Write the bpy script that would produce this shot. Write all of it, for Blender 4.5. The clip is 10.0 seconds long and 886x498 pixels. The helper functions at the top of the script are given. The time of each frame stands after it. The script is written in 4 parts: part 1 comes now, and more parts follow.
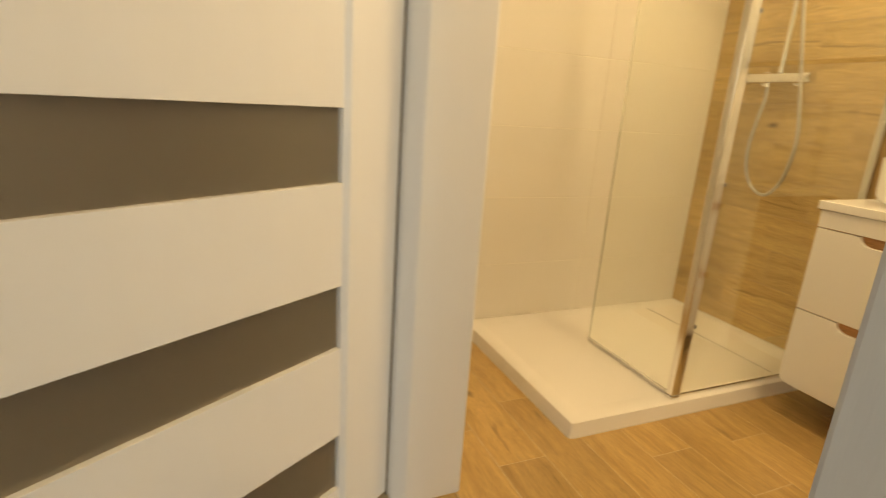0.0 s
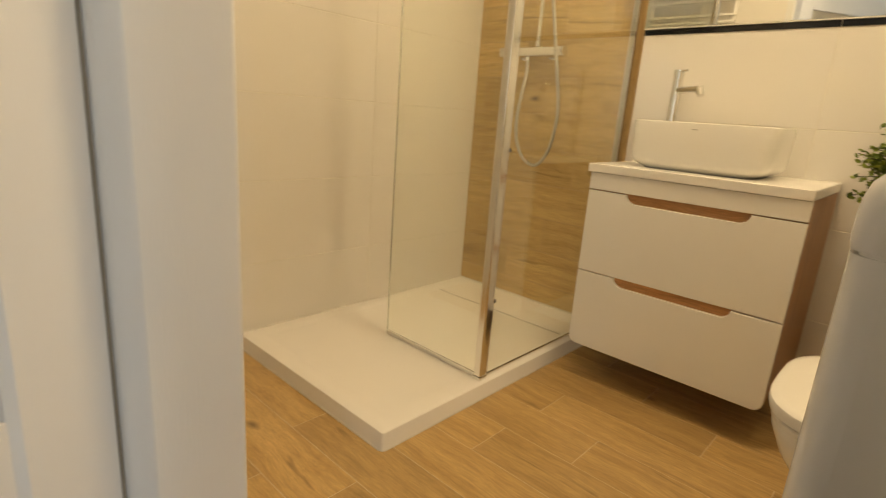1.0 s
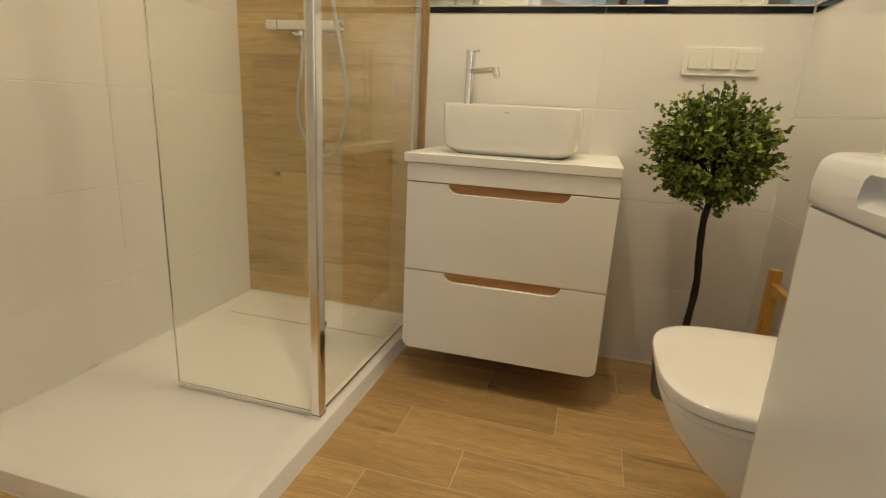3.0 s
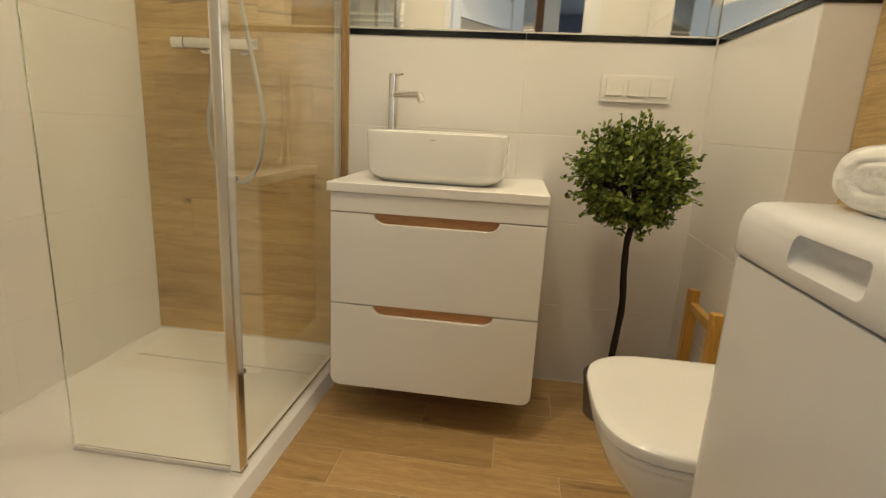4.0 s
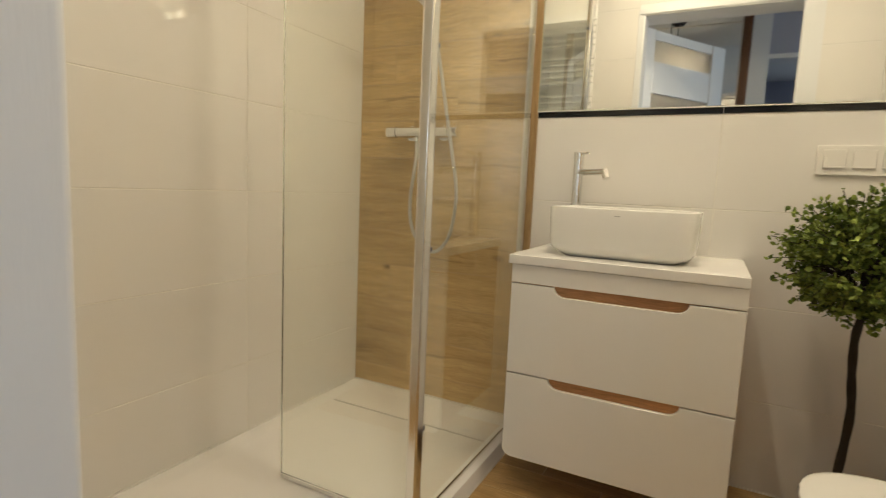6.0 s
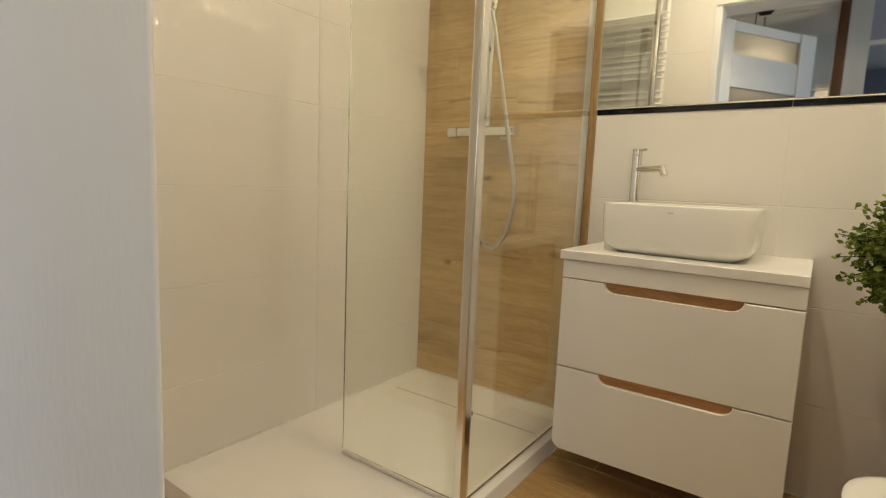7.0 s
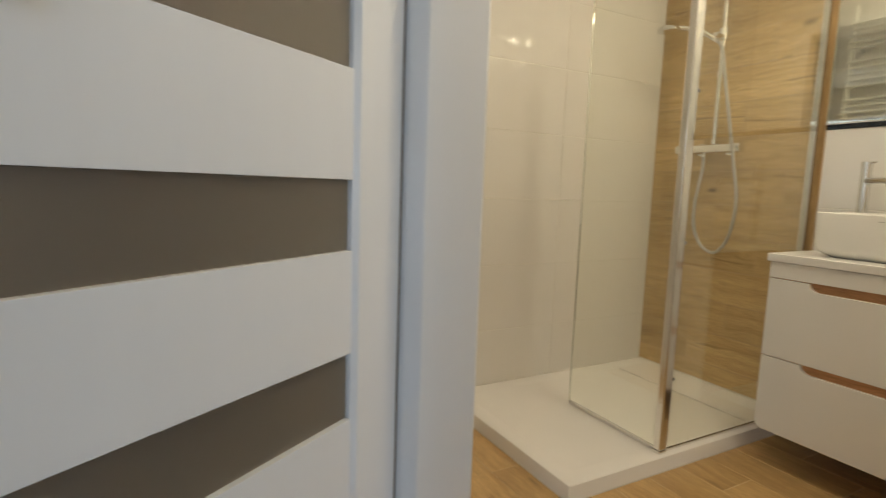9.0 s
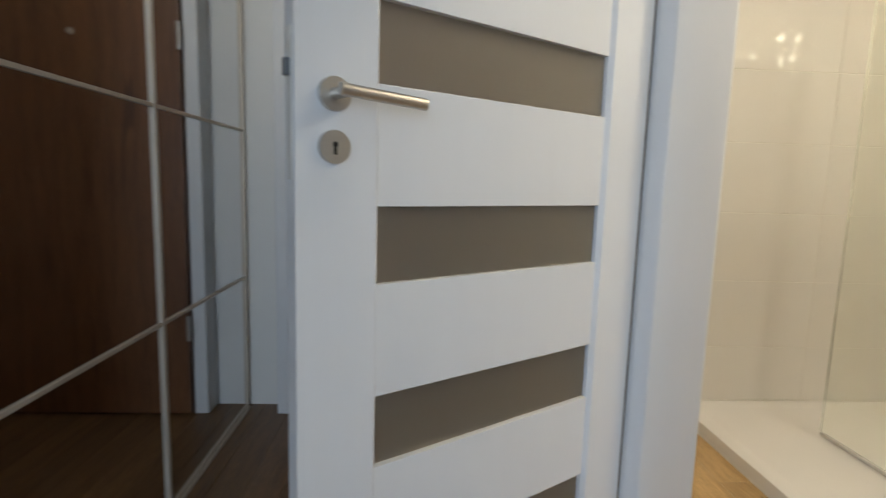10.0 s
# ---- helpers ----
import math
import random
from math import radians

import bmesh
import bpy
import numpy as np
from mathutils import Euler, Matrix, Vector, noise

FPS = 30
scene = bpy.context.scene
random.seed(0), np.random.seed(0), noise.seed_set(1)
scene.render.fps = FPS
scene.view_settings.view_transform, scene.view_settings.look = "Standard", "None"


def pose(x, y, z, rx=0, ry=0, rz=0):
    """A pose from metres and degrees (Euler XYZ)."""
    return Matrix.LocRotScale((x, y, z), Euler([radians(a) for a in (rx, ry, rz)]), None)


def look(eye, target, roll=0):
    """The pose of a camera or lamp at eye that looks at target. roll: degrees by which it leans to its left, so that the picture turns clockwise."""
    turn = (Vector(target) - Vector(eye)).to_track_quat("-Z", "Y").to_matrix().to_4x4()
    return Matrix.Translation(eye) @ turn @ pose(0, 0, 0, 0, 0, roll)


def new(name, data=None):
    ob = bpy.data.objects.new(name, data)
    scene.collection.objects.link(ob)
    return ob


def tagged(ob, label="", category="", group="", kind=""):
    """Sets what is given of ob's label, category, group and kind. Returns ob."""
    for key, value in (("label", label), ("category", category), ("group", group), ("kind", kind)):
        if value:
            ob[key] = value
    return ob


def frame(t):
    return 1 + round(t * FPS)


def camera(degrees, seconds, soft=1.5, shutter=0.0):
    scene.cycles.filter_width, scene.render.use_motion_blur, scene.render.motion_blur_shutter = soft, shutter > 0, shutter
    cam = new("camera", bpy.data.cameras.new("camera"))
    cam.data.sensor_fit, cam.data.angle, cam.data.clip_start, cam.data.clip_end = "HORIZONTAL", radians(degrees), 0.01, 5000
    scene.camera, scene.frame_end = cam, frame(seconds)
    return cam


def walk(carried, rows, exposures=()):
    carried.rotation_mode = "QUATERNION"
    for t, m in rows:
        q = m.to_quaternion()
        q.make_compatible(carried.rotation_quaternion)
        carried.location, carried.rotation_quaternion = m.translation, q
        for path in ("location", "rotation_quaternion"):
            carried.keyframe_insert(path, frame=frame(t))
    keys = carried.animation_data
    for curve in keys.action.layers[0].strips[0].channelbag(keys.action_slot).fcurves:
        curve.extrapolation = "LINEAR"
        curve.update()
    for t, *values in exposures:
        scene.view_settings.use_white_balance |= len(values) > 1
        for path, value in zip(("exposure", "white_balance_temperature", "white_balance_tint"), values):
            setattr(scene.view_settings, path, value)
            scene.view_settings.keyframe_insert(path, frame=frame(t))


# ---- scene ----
cam = camera(80.8, 10.0, 1.15, 0.35)
PATH = [
    (0, (-0.014, 0.094, 0.962), (0.739, 1.867, 0.423), 3.8),
    (0.5, (0.088, 0.236, 0.91), (1.228, 1.796, 0.393), 3.9),
    (1, (0.128, 0.314, 0.863), (1.555, 1.623, 0.364), 4.2),
    (1.5, (0.13, 0.422, 0.835), (1.772, 1.453, 0.348), 3.9),
    (2, (0.14, 0.514, 0.851), (1.9, 1.327, 0.361), 3.8),
    (2.5, (0.181, 0.571, 0.854), (2.006, 1.226, 0.364), 3.5),
    (4, (0.297, 0.618, 0.919), (2.225, 0.869, 0.451), 3.0),
    (4.5, (0.296, 0.623, 0.915), (2.261, 0.869, 0.641), 2.9),
    (5, (0.284, 0.634, 0.922), (2.237, 1.009, 0.708), 2.6),
    (5.5, (0.266, 0.63, 0.928), (2.151, 1.263, 0.708), 2.6),
    (6, (0.255, 0.611, 0.928), (2.018, 1.526, 0.698), 2.5),
    (7.5, (0.18, 0.46, 0.919), (1.723, 1.709, 0.676), 2.3),
    (8, (0.097, 0.386, 0.928), (1.51, 1.78, 0.686), 2.2),
    (8.5, (-0.011, 0.262, 0.933), (1.228, 1.814, 0.694), 2.0),
    (9, (-0.135, 0.1, 0.935), (0.807, 1.848, 0.697), 1.9),
    (9.5, (-0.21, -0.031, 0.962), (0.317, 1.883, 0.715), 1.7),
    (10, (-0.251, -0.16, 0.99), (-0.144, 1.82, 0.73), 1.7),
]
EXPOSURES = [(0.0, 0.25, 10700, 12), (0.5, 0.11, 9750, 12), (1.0, 0.04, 8500, 12), (1.5, -0.03, 7550, 11), (2.0, -0.05, 7050, 10), (2.5, -0.05, 6800, 10), (4.0, -0.05, 6600, 10),
             (5.0, -0.06, 6380, 10), (6.0, -0.08, 6300, 10), (7.5, -0.17, 6600, 10), (8.5, -0.26, 6700, 10), (9.0, -0.22, 6300, 10), (9.5, -0.17, 6000, 10), (10.0, 0.05, 5920, 10)]
walk(cam, [(t, look(eye, target, roll)) for t, eye, target, roll in PATH], EXPOSURES)

# ---- light ----
world = bpy.data.worlds.new("world")
scene.world = world
world.use_nodes = True
sky = world.node_tree.nodes.new("ShaderNodeTexSky")
sky.sky_type = "NISHITA"
sky.sun_disc = False
sky.sun_elevation, sky.sun_rotation = radians(35), radians(150)
world.node_tree.links.new(sky.outputs["Color"], world.node_tree.nodes["Background"].inputs["Color"])
world.node_tree.nodes["Background"].inputs["Strength"].default_value = 0.12


def lamp(name, kind, m, energy, colour, **values):
    data = bpy.data.lights.new(name, kind)
    data.energy, data.color = energy, colour
    for key, value in values.items():
        if key == "size":
            data.size = value
        elif key == "size_y":
            data.shape, data.size_y = "RECTANGLE", value
        elif key == "disk":
            data.shape, data.size = "DISK", value
        elif key == "spread":
            data.spread = radians(value)
    ob = new(name, data)
    ob.matrix_basis = m
    return ob


WARM = (1.0, 0.84, 0.58)
# ceiling spots out of view; places and power assumed to suit the room's brightness
SPOTS = [(0.98, 0.95, 8.0), (1.36, 0.16, 1.8), (1.38, 0.66, 6.3)]
for sx, sy, power in SPOTS:
    lamp("spot_light", "AREA", look((sx, sy, 2.486), (sx, sy, 0)), power, WARM, disk=0.055)
MIRROR_LAMPS = [((2.075, 0.795, 1.965), "x"), ((2.070, 0.335, 1.955), "x"), ((1.600, 0.090, 2.020), "y")]
for spot, way in MIRROR_LAMPS:
    lamp("bulb_light", "POINT", Matrix.Translation(spot), 4.4, WARM).data.shadow_soft_size = 0.022
HALL_LAMP = (-0.66, 1.06)
lamp("bulb_light", "POINT", Matrix.Translation((HALL_LAMP[0], HALL_LAMP[1], 1.952)), 4.5, (1.0, 0.88, 0.66)).data.shadow_soft_size = 0.03
# daylight lamps in unseen openings, added at the ends of the hall and of the far room
lamp("added_daylight", "AREA", look((-0.37, -5.96, 1.4), (-0.37, 0, 1.2)), 62.0, (0.72, 0.87, 1.0), size=0.95, size_y=1.7)
lamp("added_daylight", "AREA", look((-2.05, -5.96, 1.4), (0.4, 0.6, 1.2)), 116.0, (0.72, 0.87, 1.0), size=1.3, size_y=1.5)
lamp("added_daylight", "AREA", look((-4.11, -1.70, 1.45), (0, 0.6, 1.2)), 14.0, (0.76, 0.88, 1.0), size=1.3, size_y=1.2)

# ---- small helpers ----
rnd = random.Random(7)
PI = math.pi


def tint(hexa):
    """A linear colour from a hex triplet."""
    v = [int(hexa[i:i + 2], 16) / 255 for i in (0, 2, 4)]
    return tuple(c / 12.92 if c <= 0.04045 else ((c + 0.055) / 1.055) ** 2.4 for c in v) + (1.0,)


def flat_sides(bm):
    """Faces along an axis stay flat, rounded edges are smooth."""
    bm.normal_update()
    for f in bm.faces:
        f.smooth = max(abs(c) for c in f.normal) < 0.9999


def mesh_of(bm, name):
    me = bpy.data.meshes.new(name)
    bm.normal_update()
    for e in bm.edges:
        if len(e.link_faces) == 2 and e.calc_face_angle(0.0) > radians(40):
            e.smooth = False
    bm.to_mesh(me)
    bm.free()
    return me


def solid(name, bm, material, label="", category="", kind="", group=""):
    """A top-level thing or piece of the setting that is one mesh."""
    me = mesh_of(bm, name)
    me.materials.append(material)
    return tagged(new(name, me), label, category, group, kind)


def thing(name, base, label, category, group=""):
    """An empty at a thing's base, which carries its parts."""
    ob = new(name)
    ob.empty_display_size = 0.05
    ob.location = base
    return tagged(ob, label, category, group)


def part(name, bm, material, parent, label=""):
    """One mesh under a thing or a part; its points are in the world."""
    me = mesh_of(bm, name)
    me.materials.append(material)
    ob = new(name, me)
    ob.parent = parent
    if parent.type == "EMPTY":
        ob.matrix_parent_inverse = Matrix.Translation(parent.location).inverted()
    return tagged(ob, label)


def box(x0, x1, y0, y1, z0, z1, bevel=0.0, seg=2, bm=None):
    bm = bm or bmesh.new()
    m = Matrix.Translation(((x0 + x1) / 2, (y0 + y1) / 2, (z0 + z1) / 2)) @ Matrix.Diagonal((x1 - x0, y1 - y0, z1 - z0, 1))
    made = bmesh.ops.create_cube(bm, size=1, matrix=m)
    if bevel:
        edges = list({e for v in made["verts"] for e in v.link_edges})
        bmesh.ops.bevel(bm, geom=edges, offset=bevel, segments=seg, profile=0.6, affect="EDGES")
    flat_sides(bm)
    return bm


def rod(a, b, r, seg=16, r2=None, bm=None, caps=True):
    bm = bm or bmesh.new()
    a, b = Vector(a), Vector(b)
    d = b - a
    m = Matrix.Translation((a + b) / 2) @ d.to_track_quat("Z", "Y").to_matrix().to_4x4()
    bmesh.ops.create_cone(bm, cap_ends=caps, segments=seg, radius1=r, radius2=r if r2 is None else r2, depth=d.length, matrix=m)
    for f in bm.faces:
        f.smooth = len(f.verts) == 4
    return bm


def tube(points, r, seg=10, bm=None, radii=None):
    """A round tube along points."""
    bm = bm or bmesh.new()
    pts = [Vector(p) for p in points]
    rings = []
    side = None
    for i, p in enumerate(pts):
        d = (pts[min(i + 1, len(pts) - 1)] - pts[max(i - 1, 0)]).normalized()
        if side is None:
            side = d.cross(Vector((0, 0, 1)) if abs(d.z) < 0.9 else Vector((1, 0, 0))).normalized()
        side = (side - d * side.dot(d)).normalized()
        up = d.cross(side)
        rr = radii[i] if radii else r
        rings.append([bm.verts.new(p + (side * math.cos(2 * PI * k / seg) + up * math.sin(2 * PI * k / seg)) * rr) for k in range(seg)])
    for a, b in zip(rings, rings[1:]):
        for k in range(seg):
            bm.faces.new((a[k], a[(k + 1) % seg], b[(k + 1) % seg], b[k]))
    bm.faces.new(rings[0][::-1])
    bm.faces.new(rings[-1])
    for f in bm.faces:
        f.smooth = len(f.verts) == 4
    return bm


def bend(points, n=8):
    """A smooth line through points."""
    pts = [Vector(p) for p in points]
    pts = [pts[0] * 2 - pts[1]] + pts + [pts[-1] * 2 - pts[-2]]
    out = []
    for i in range(1, len(pts) - 2):
        p0, p1, p2, p3 = pts[i - 1:i + 3]
        for k in range(n):
            t = k / n
            out.append(0.5 * (2 * p1 + (p2 - p0) * t + (2 * p0 - 5 * p1 + 4 * p2 - p3) * t * t + (3 * p1 - p0 - 3 * p2 + p3) * t ** 3))
    return out + [pts[-2]]


def slab(outline, axis, a, b, bevel=0.0, seg=2):
    """An outline of (u, v) pairs pushed from a to b along an axis: x takes (y, z), y takes (x, z), z takes (x, y)."""
    def at(u, v, w):
        return {"x": (w, u, v), "y": (u, w, v), "z": (u, v, w)}[axis]
    bm = bmesh.new()
    lo = [bm.verts.new(at(u, v, a)) for u, v in outline]
    hi = [bm.verts.new(at(u, v, b)) for u, v in outline]
    n = len(lo)
    caps = [bm.faces.new(lo), bm.faces.new(hi[::-1])]
    for i in range(n):
        bm.faces.new((lo[(i + 1) % n], lo[i], hi[i], hi[(i + 1) % n]))
    bmesh.ops.recalc_face_normals(bm, faces=bm.faces)
    if bevel:
        edges = list({e for f in caps for e in f.edges})
        bmesh.ops.bevel(bm, geom=edges, offset=bevel, segments=seg, profile=0.6, affect="EDGES")
    flat_sides(bm)
    return bm


def arc(cx, cy, r, a0, a1, n=6):
    return [(cx + r * math.cos(radians(a0 + (a1 - a0) * i / n)), cy + r * math.sin(radians(a0 + (a1 - a0) * i / n))) for i in range(n + 1)]


def round_rect(x0, x1, y0, y1, r, n=6):
    return (arc(x1 - r, y0 + r, r, -90, 0, n) + arc(x1 - r, y1 - r, r, 0, 90, n)
            + arc(x0 + r, y1 - r, r, 90, 180, n) + arc(x0 + r, y0 + r, r, 180, 270, n))


def loft(rings, close_first=True, close_last=True, bm=None):
    bm = bm or bmesh.new()
    made = [[bm.verts.new(p) for p in ring] for ring in rings]
    for a, b in zip(made, made[1:]):
        n = len(a)
        for k in range(n):
            bm.faces.new((a[k], a[(k + 1) % n], b[(k + 1) % n], b[k]))
    if close_first:
        bm.faces.new(made[0][::-1])
    if close_last:
        bm.faces.new(made[-1])
    bmesh.ops.recalc_face_normals(bm, faces=bm.faces)
    for f in bm.faces:
        f.smooth = len(f.verts) == 4
    return bm


# ---- materials ----
def shader(name, colour, rough=0.5, metal=0.0, **more):
    mat = bpy.data.materials.new(name)
    mat.use_nodes = True
    bsdf = mat.node_tree.nodes["Principled BSDF"]
    bsdf.inputs["Base Color"].default_value = colour
    bsdf.inputs["Roughness"].default_value = rough
    bsdf.inputs["Metallic"].default_value = metal
    for key, value in more.items():
        bsdf.inputs[key.replace("_", " ")].default_value = value
    return mat, mat.node_tree.nodes, mat.node_tree.links, bsdf


def node(nodes, kind, **values):
    n = nodes.new(kind)
    for key, value in values.items():
        n.inputs[key.replace("_", " ")].default_value = value
    return n


def surface(name, colour, rough, metal=0.0, vary=0.06, size=6.0, grain=0.0, grain_size=120.0, wave=0.0, wave_size=3.0, stretch=(1, 1, 1), **more):
    """A surface with faint stains in its colour and gloss, fine grain and a slow wave in its relief."""
    mat, nodes, links, bsdf = shader(name, colour, rough, metal, **more)
    co = nodes.new("ShaderNodeTexCoord")
    mp = node(nodes, "ShaderNodeMapping", Scale=stretch)
    links.new(co.outputs["Object"], mp.inputs["Vector"])
    blot = node(nodes, "ShaderNodeTexNoise", Scale=size, Detail=5.0, Roughness=0.6)
    links.new(mp.outputs["Vector"], blot.inputs["Vector"])
    mix = nodes.new("ShaderNodeMix")
    mix.data_type, mix.blend_type = "RGBA", "MIX"
    mix.inputs["A"].default_value = tuple(c * (1 - vary) for c in colour[:3]) + (1,)
    mix.inputs["B"].default_value = tuple(min(1, c * (1 + vary)) for c in colour[:3]) + (1,)
    links.new(blot.outputs["Fac"], mix.inputs["Factor"])
    links.new(mix.outputs["Result"], bsdf.inputs["Base Color"])
    rr = node(nodes, "ShaderNodeMapRange", To_Min=rough * 0.8, To_Max=min(1, rough * 1.25 + 0.02))
    links.new(blot.outputs["Fac"], rr.inputs["Value"])
    links.new(rr.outputs["Result"], bsdf.inputs["Roughness"])
    last = None
    if grain:
        fine = node(nodes, "ShaderNodeTexNoise", Scale=grain_size, Detail=3.0)
        links.new(mp.outputs["Vector"], fine.inputs["Vector"])
        last = node(nodes, "ShaderNodeBump", Strength=grain, Distance=0.002)
        links.new(fine.outputs["Fac"], last.inputs["Height"])
    if wave:
        slow = node(nodes, "ShaderNodeTexNoise", Scale=wave_size, Detail=1.0)
        links.new(mp.outputs["Vector"], slow.inputs["Vector"])
        b2 = node(nodes, "ShaderNodeBump", Strength=wave, Distance=0.01)
        links.new(slow.outputs["Fac"], b2.inputs["Height"])
        if last:
            links.new(last.outputs["Normal"], b2.inputs["Normal"])
        last = b2
    if last:
        links.new(last.outputs["Normal"], bsdf.inputs["Normal"])
    return mat


def wood(name, light, dark, rough=0.4, axis="y", knots=True, spread=0.62, plank=True, bump=0.25):
    """Wood grain that runs along one axis of the object, shifted piece by piece."""
    mat, nodes, links, bsdf = shader(name, light, rough)
    co = nodes.new("ShaderNodeTexCoord")
    info = nodes.new("ShaderNodeObjectInfo")
    shift = nodes.new("ShaderNodeVectorMath")
    shift.operation = "MULTIPLY_ADD"
    comb = nodes.new("ShaderNodeCombineXYZ")
    for s in ("X", "Y", "Z"):
        links.new(info.outputs["Random"], comb.inputs[s])
    shift.inputs[1].default_value = (37.0, 53.0, 71.0) if plank else (0, 0, 0)
    links.new(comb.outputs["Vector"], shift.inputs[0])
    links.new(co.outputs["Object"], shift.inputs[2])
    scale = {"x": (0.8, 12, 12), "y": (12, 0.8, 12), "z": (12, 12, 0.8)}[axis]
    warp = node(nodes, "ShaderNodeTexNoise", Scale=4.0, Detail=2.0)
    links.new(shift.outputs["Vector"], warp.inputs["Vector"])
    add = nodes.new("ShaderNodeVectorMath")
    add.operation = "MULTIPLY_ADD"
    links.new(warp.outputs["Color"], add.inputs[0])
    add.inputs[1].default_value = (0.045, 0.045, 0.045)
    links.new(shift.outputs["Vector"], add.inputs[2])
    mp = node(nodes, "ShaderNodeMapping", Scale=scale)
    links.new(add.outputs["Vector"], mp.inputs["Vector"])
    broad = node(nodes, "ShaderNodeTexNoise", Scale=2.4, Detail=8.0, Roughness=0.70)
    links.new(mp.outputs["Vector"], broad.inputs["Vector"])
    fine = node(nodes, "ShaderNodeTexNoise", Scale=20.0, Detail=5.0, Roughness=0.75)
    links.new(mp.outputs["Vector"], fine.inputs["Vector"])
    ramp = nodes.new("ShaderNodeValToRGB")
    ramp.color_ramp.elements[0].position, ramp.color_ramp.elements[0].color = 0.30, dark
    ramp.color_ramp.elements[1].position, ramp.color_ramp.elements[1].color = 0.60, light
    links.new(broad.outputs["Fac"], ramp.inputs["Fac"])
    streak = nodes.new("ShaderNodeMix")
    streak.data_type, streak.blend_type = "RGBA", "MULTIPLY"
    streak.inputs["Factor"].default_value = spread
    g = node(nodes, "ShaderNodeMapRange", From_Min=0.3, From_Max=0.62, To_Min=0.55, To_Max=1.18)
    links.new(fine.outputs["Fac"], g.inputs["Value"])
    links.new(ramp.outputs["Color"], streak.inputs["A"])
    links.new(g.outputs["Result"], streak.inputs["B"])
    colour = streak.outputs["Result"]
    crack = node(nodes, "ShaderNodeTexNoise", Scale=2.3, Detail=2.0, Distortion=0.6)
    links.new(mp.outputs["Vector"], crack.inputs["Vector"])
    cr = node(nodes, "ShaderNodeMapRange", From_Min=0.27, From_Max=0.33, To_Min=0.6, To_Max=0.0)
    links.new(crack.outputs["Fac"], cr.inputs["Value"])
    cm = nodes.new("ShaderNodeMix")
    cm.data_type = "RGBA"
    links.new(cr.outputs["Result"], cm.inputs["Factor"])
    links.new(colour, cm.inputs["A"])
    cm.inputs["B"].default_value = tuple(c * 0.5 for c in dark[:3]) + (1,)
    colour = cm.outputs["Result"]
    if knots:
        kn = node(nodes, "ShaderNodeTexVoronoi", Scale=6.0)
        kscale = {"x": (0.5, 1, 1), "y": (1, 0.5, 1), "z": (1, 1, 0.5)}[axis]
        km = node(nodes, "ShaderNodeMapping", Scale=kscale)
        links.new(add.outputs["Vector"], km.inputs["Vector"])
        links.new(km.outputs["Vector"], kn.inputs["Vector"])
        kr = node(nodes, "ShaderNodeMapRange", From_Min=0.025, From_Max=0.115, To_Min=0.92, To_Max=0.0)
        links.new(kn.outputs["Distance"], kr.inputs["Value"])
        km2 = nodes.new("ShaderNodeMix")
        km2.data_type = "RGBA"
        links.new(kr.outputs["Result"], km2.inputs["Factor"])
        links.new(colour, km2.inputs["A"])
        km2.inputs["B"].default_value = tuple(c * 0.28 for c in dark[:3]) + (1,)
        colour = km2.outputs["Result"]
    if plank:
        tone = nodes.new("ShaderNodeHueSaturation")
        val = node(nodes, "ShaderNodeMapRange", To_Min=0.86, To_Max=1.12)
        links.new(info.outputs["Random"], val.inputs["Value"])
        links.new(val.outputs["Result"], tone.inputs["Value"])
        links.new(colour, tone.inputs["Color"])
        colour = tone.outputs["Color"]
    links.new(colour, bsdf.inputs["Base Color"])
    rr = node(nodes, "ShaderNodeMapRange", To_Min=rough * 0.75, To_Max=rough * 1.3)
    links.new(fine.outputs["Fac"], rr.inputs["Value"])
    links.new(rr.outputs["Result"], bsdf.inputs["Roughness"])
    bp = node(nodes, "ShaderNodeBump", Strength=bump, Distance=0.001)
    links.new(fine.outputs["Fac"], bp.inputs["Height"])
    links.new(bp.outputs["Normal"], bsdf.inputs["Normal"])
    return mat


WHITE_TILE = surface("white_tile", (0.78, 0.755, 0.72, 1), 0.015, vary=0.03, size=2.5, grain=0.008, grain_size=45, wave=0.014, wave_size=4.0)
GROUT = surface("grout", (0.80, 0.77, 0.70, 1), 0.8, vary=0.1, size=20, grain=0.3, grain_size=300)
PLANK_GROUT = surface("plank_wall_grout", (0.46, 0.33, 0.19, 1), 0.8, vary=0.1, size=20, grain=0.3, grain_size=300)
WOOD_GROUT = surface("wood_grout", (0.62, 0.50, 0.34, 1), 0.8, vary=0.1, size=20, grain=0.3, grain_size=300)
FLOOR_TILE = wood("oak_floor_tile", (0.56, 0.370, 0.163, 1), (0.40, 0.250, 0.098, 1), 0.33, "y")
WALL_OAK = wood("oak_wall_tile", (0.61, 0.435, 0.205, 1), (0.43, 0.285, 0.118, 1), 0.36, "y")
WALL_OAK_X = wood("oak_wall_tile_x", (0.61, 0.435, 0.205, 1), (0.43, 0.285, 0.118, 1), 0.36, "x")
OAK_EDGE = wood("oak_trim", (0.44, 0.29, 0.13, 1), (0.28, 0.165, 0.065, 1), 0.4, "z")
VENEER = wood("oak_veneer", (0.50, 0.25, 0.10, 1), (0.36, 0.165, 0.06, 1), 0.4, "z", knots=False)
VENEER_Y = wood("oak_veneer_rail", (0.56, 0.29, 0.13, 1), (0.43, 0.21, 0.085, 1), 0.4, "y", knots=False)
BAMBOO = wood("bamboo", (0.58, 0.33, 0.07, 1), (0.46, 0.235, 0.045, 1), 0.35, "z", knots=False)
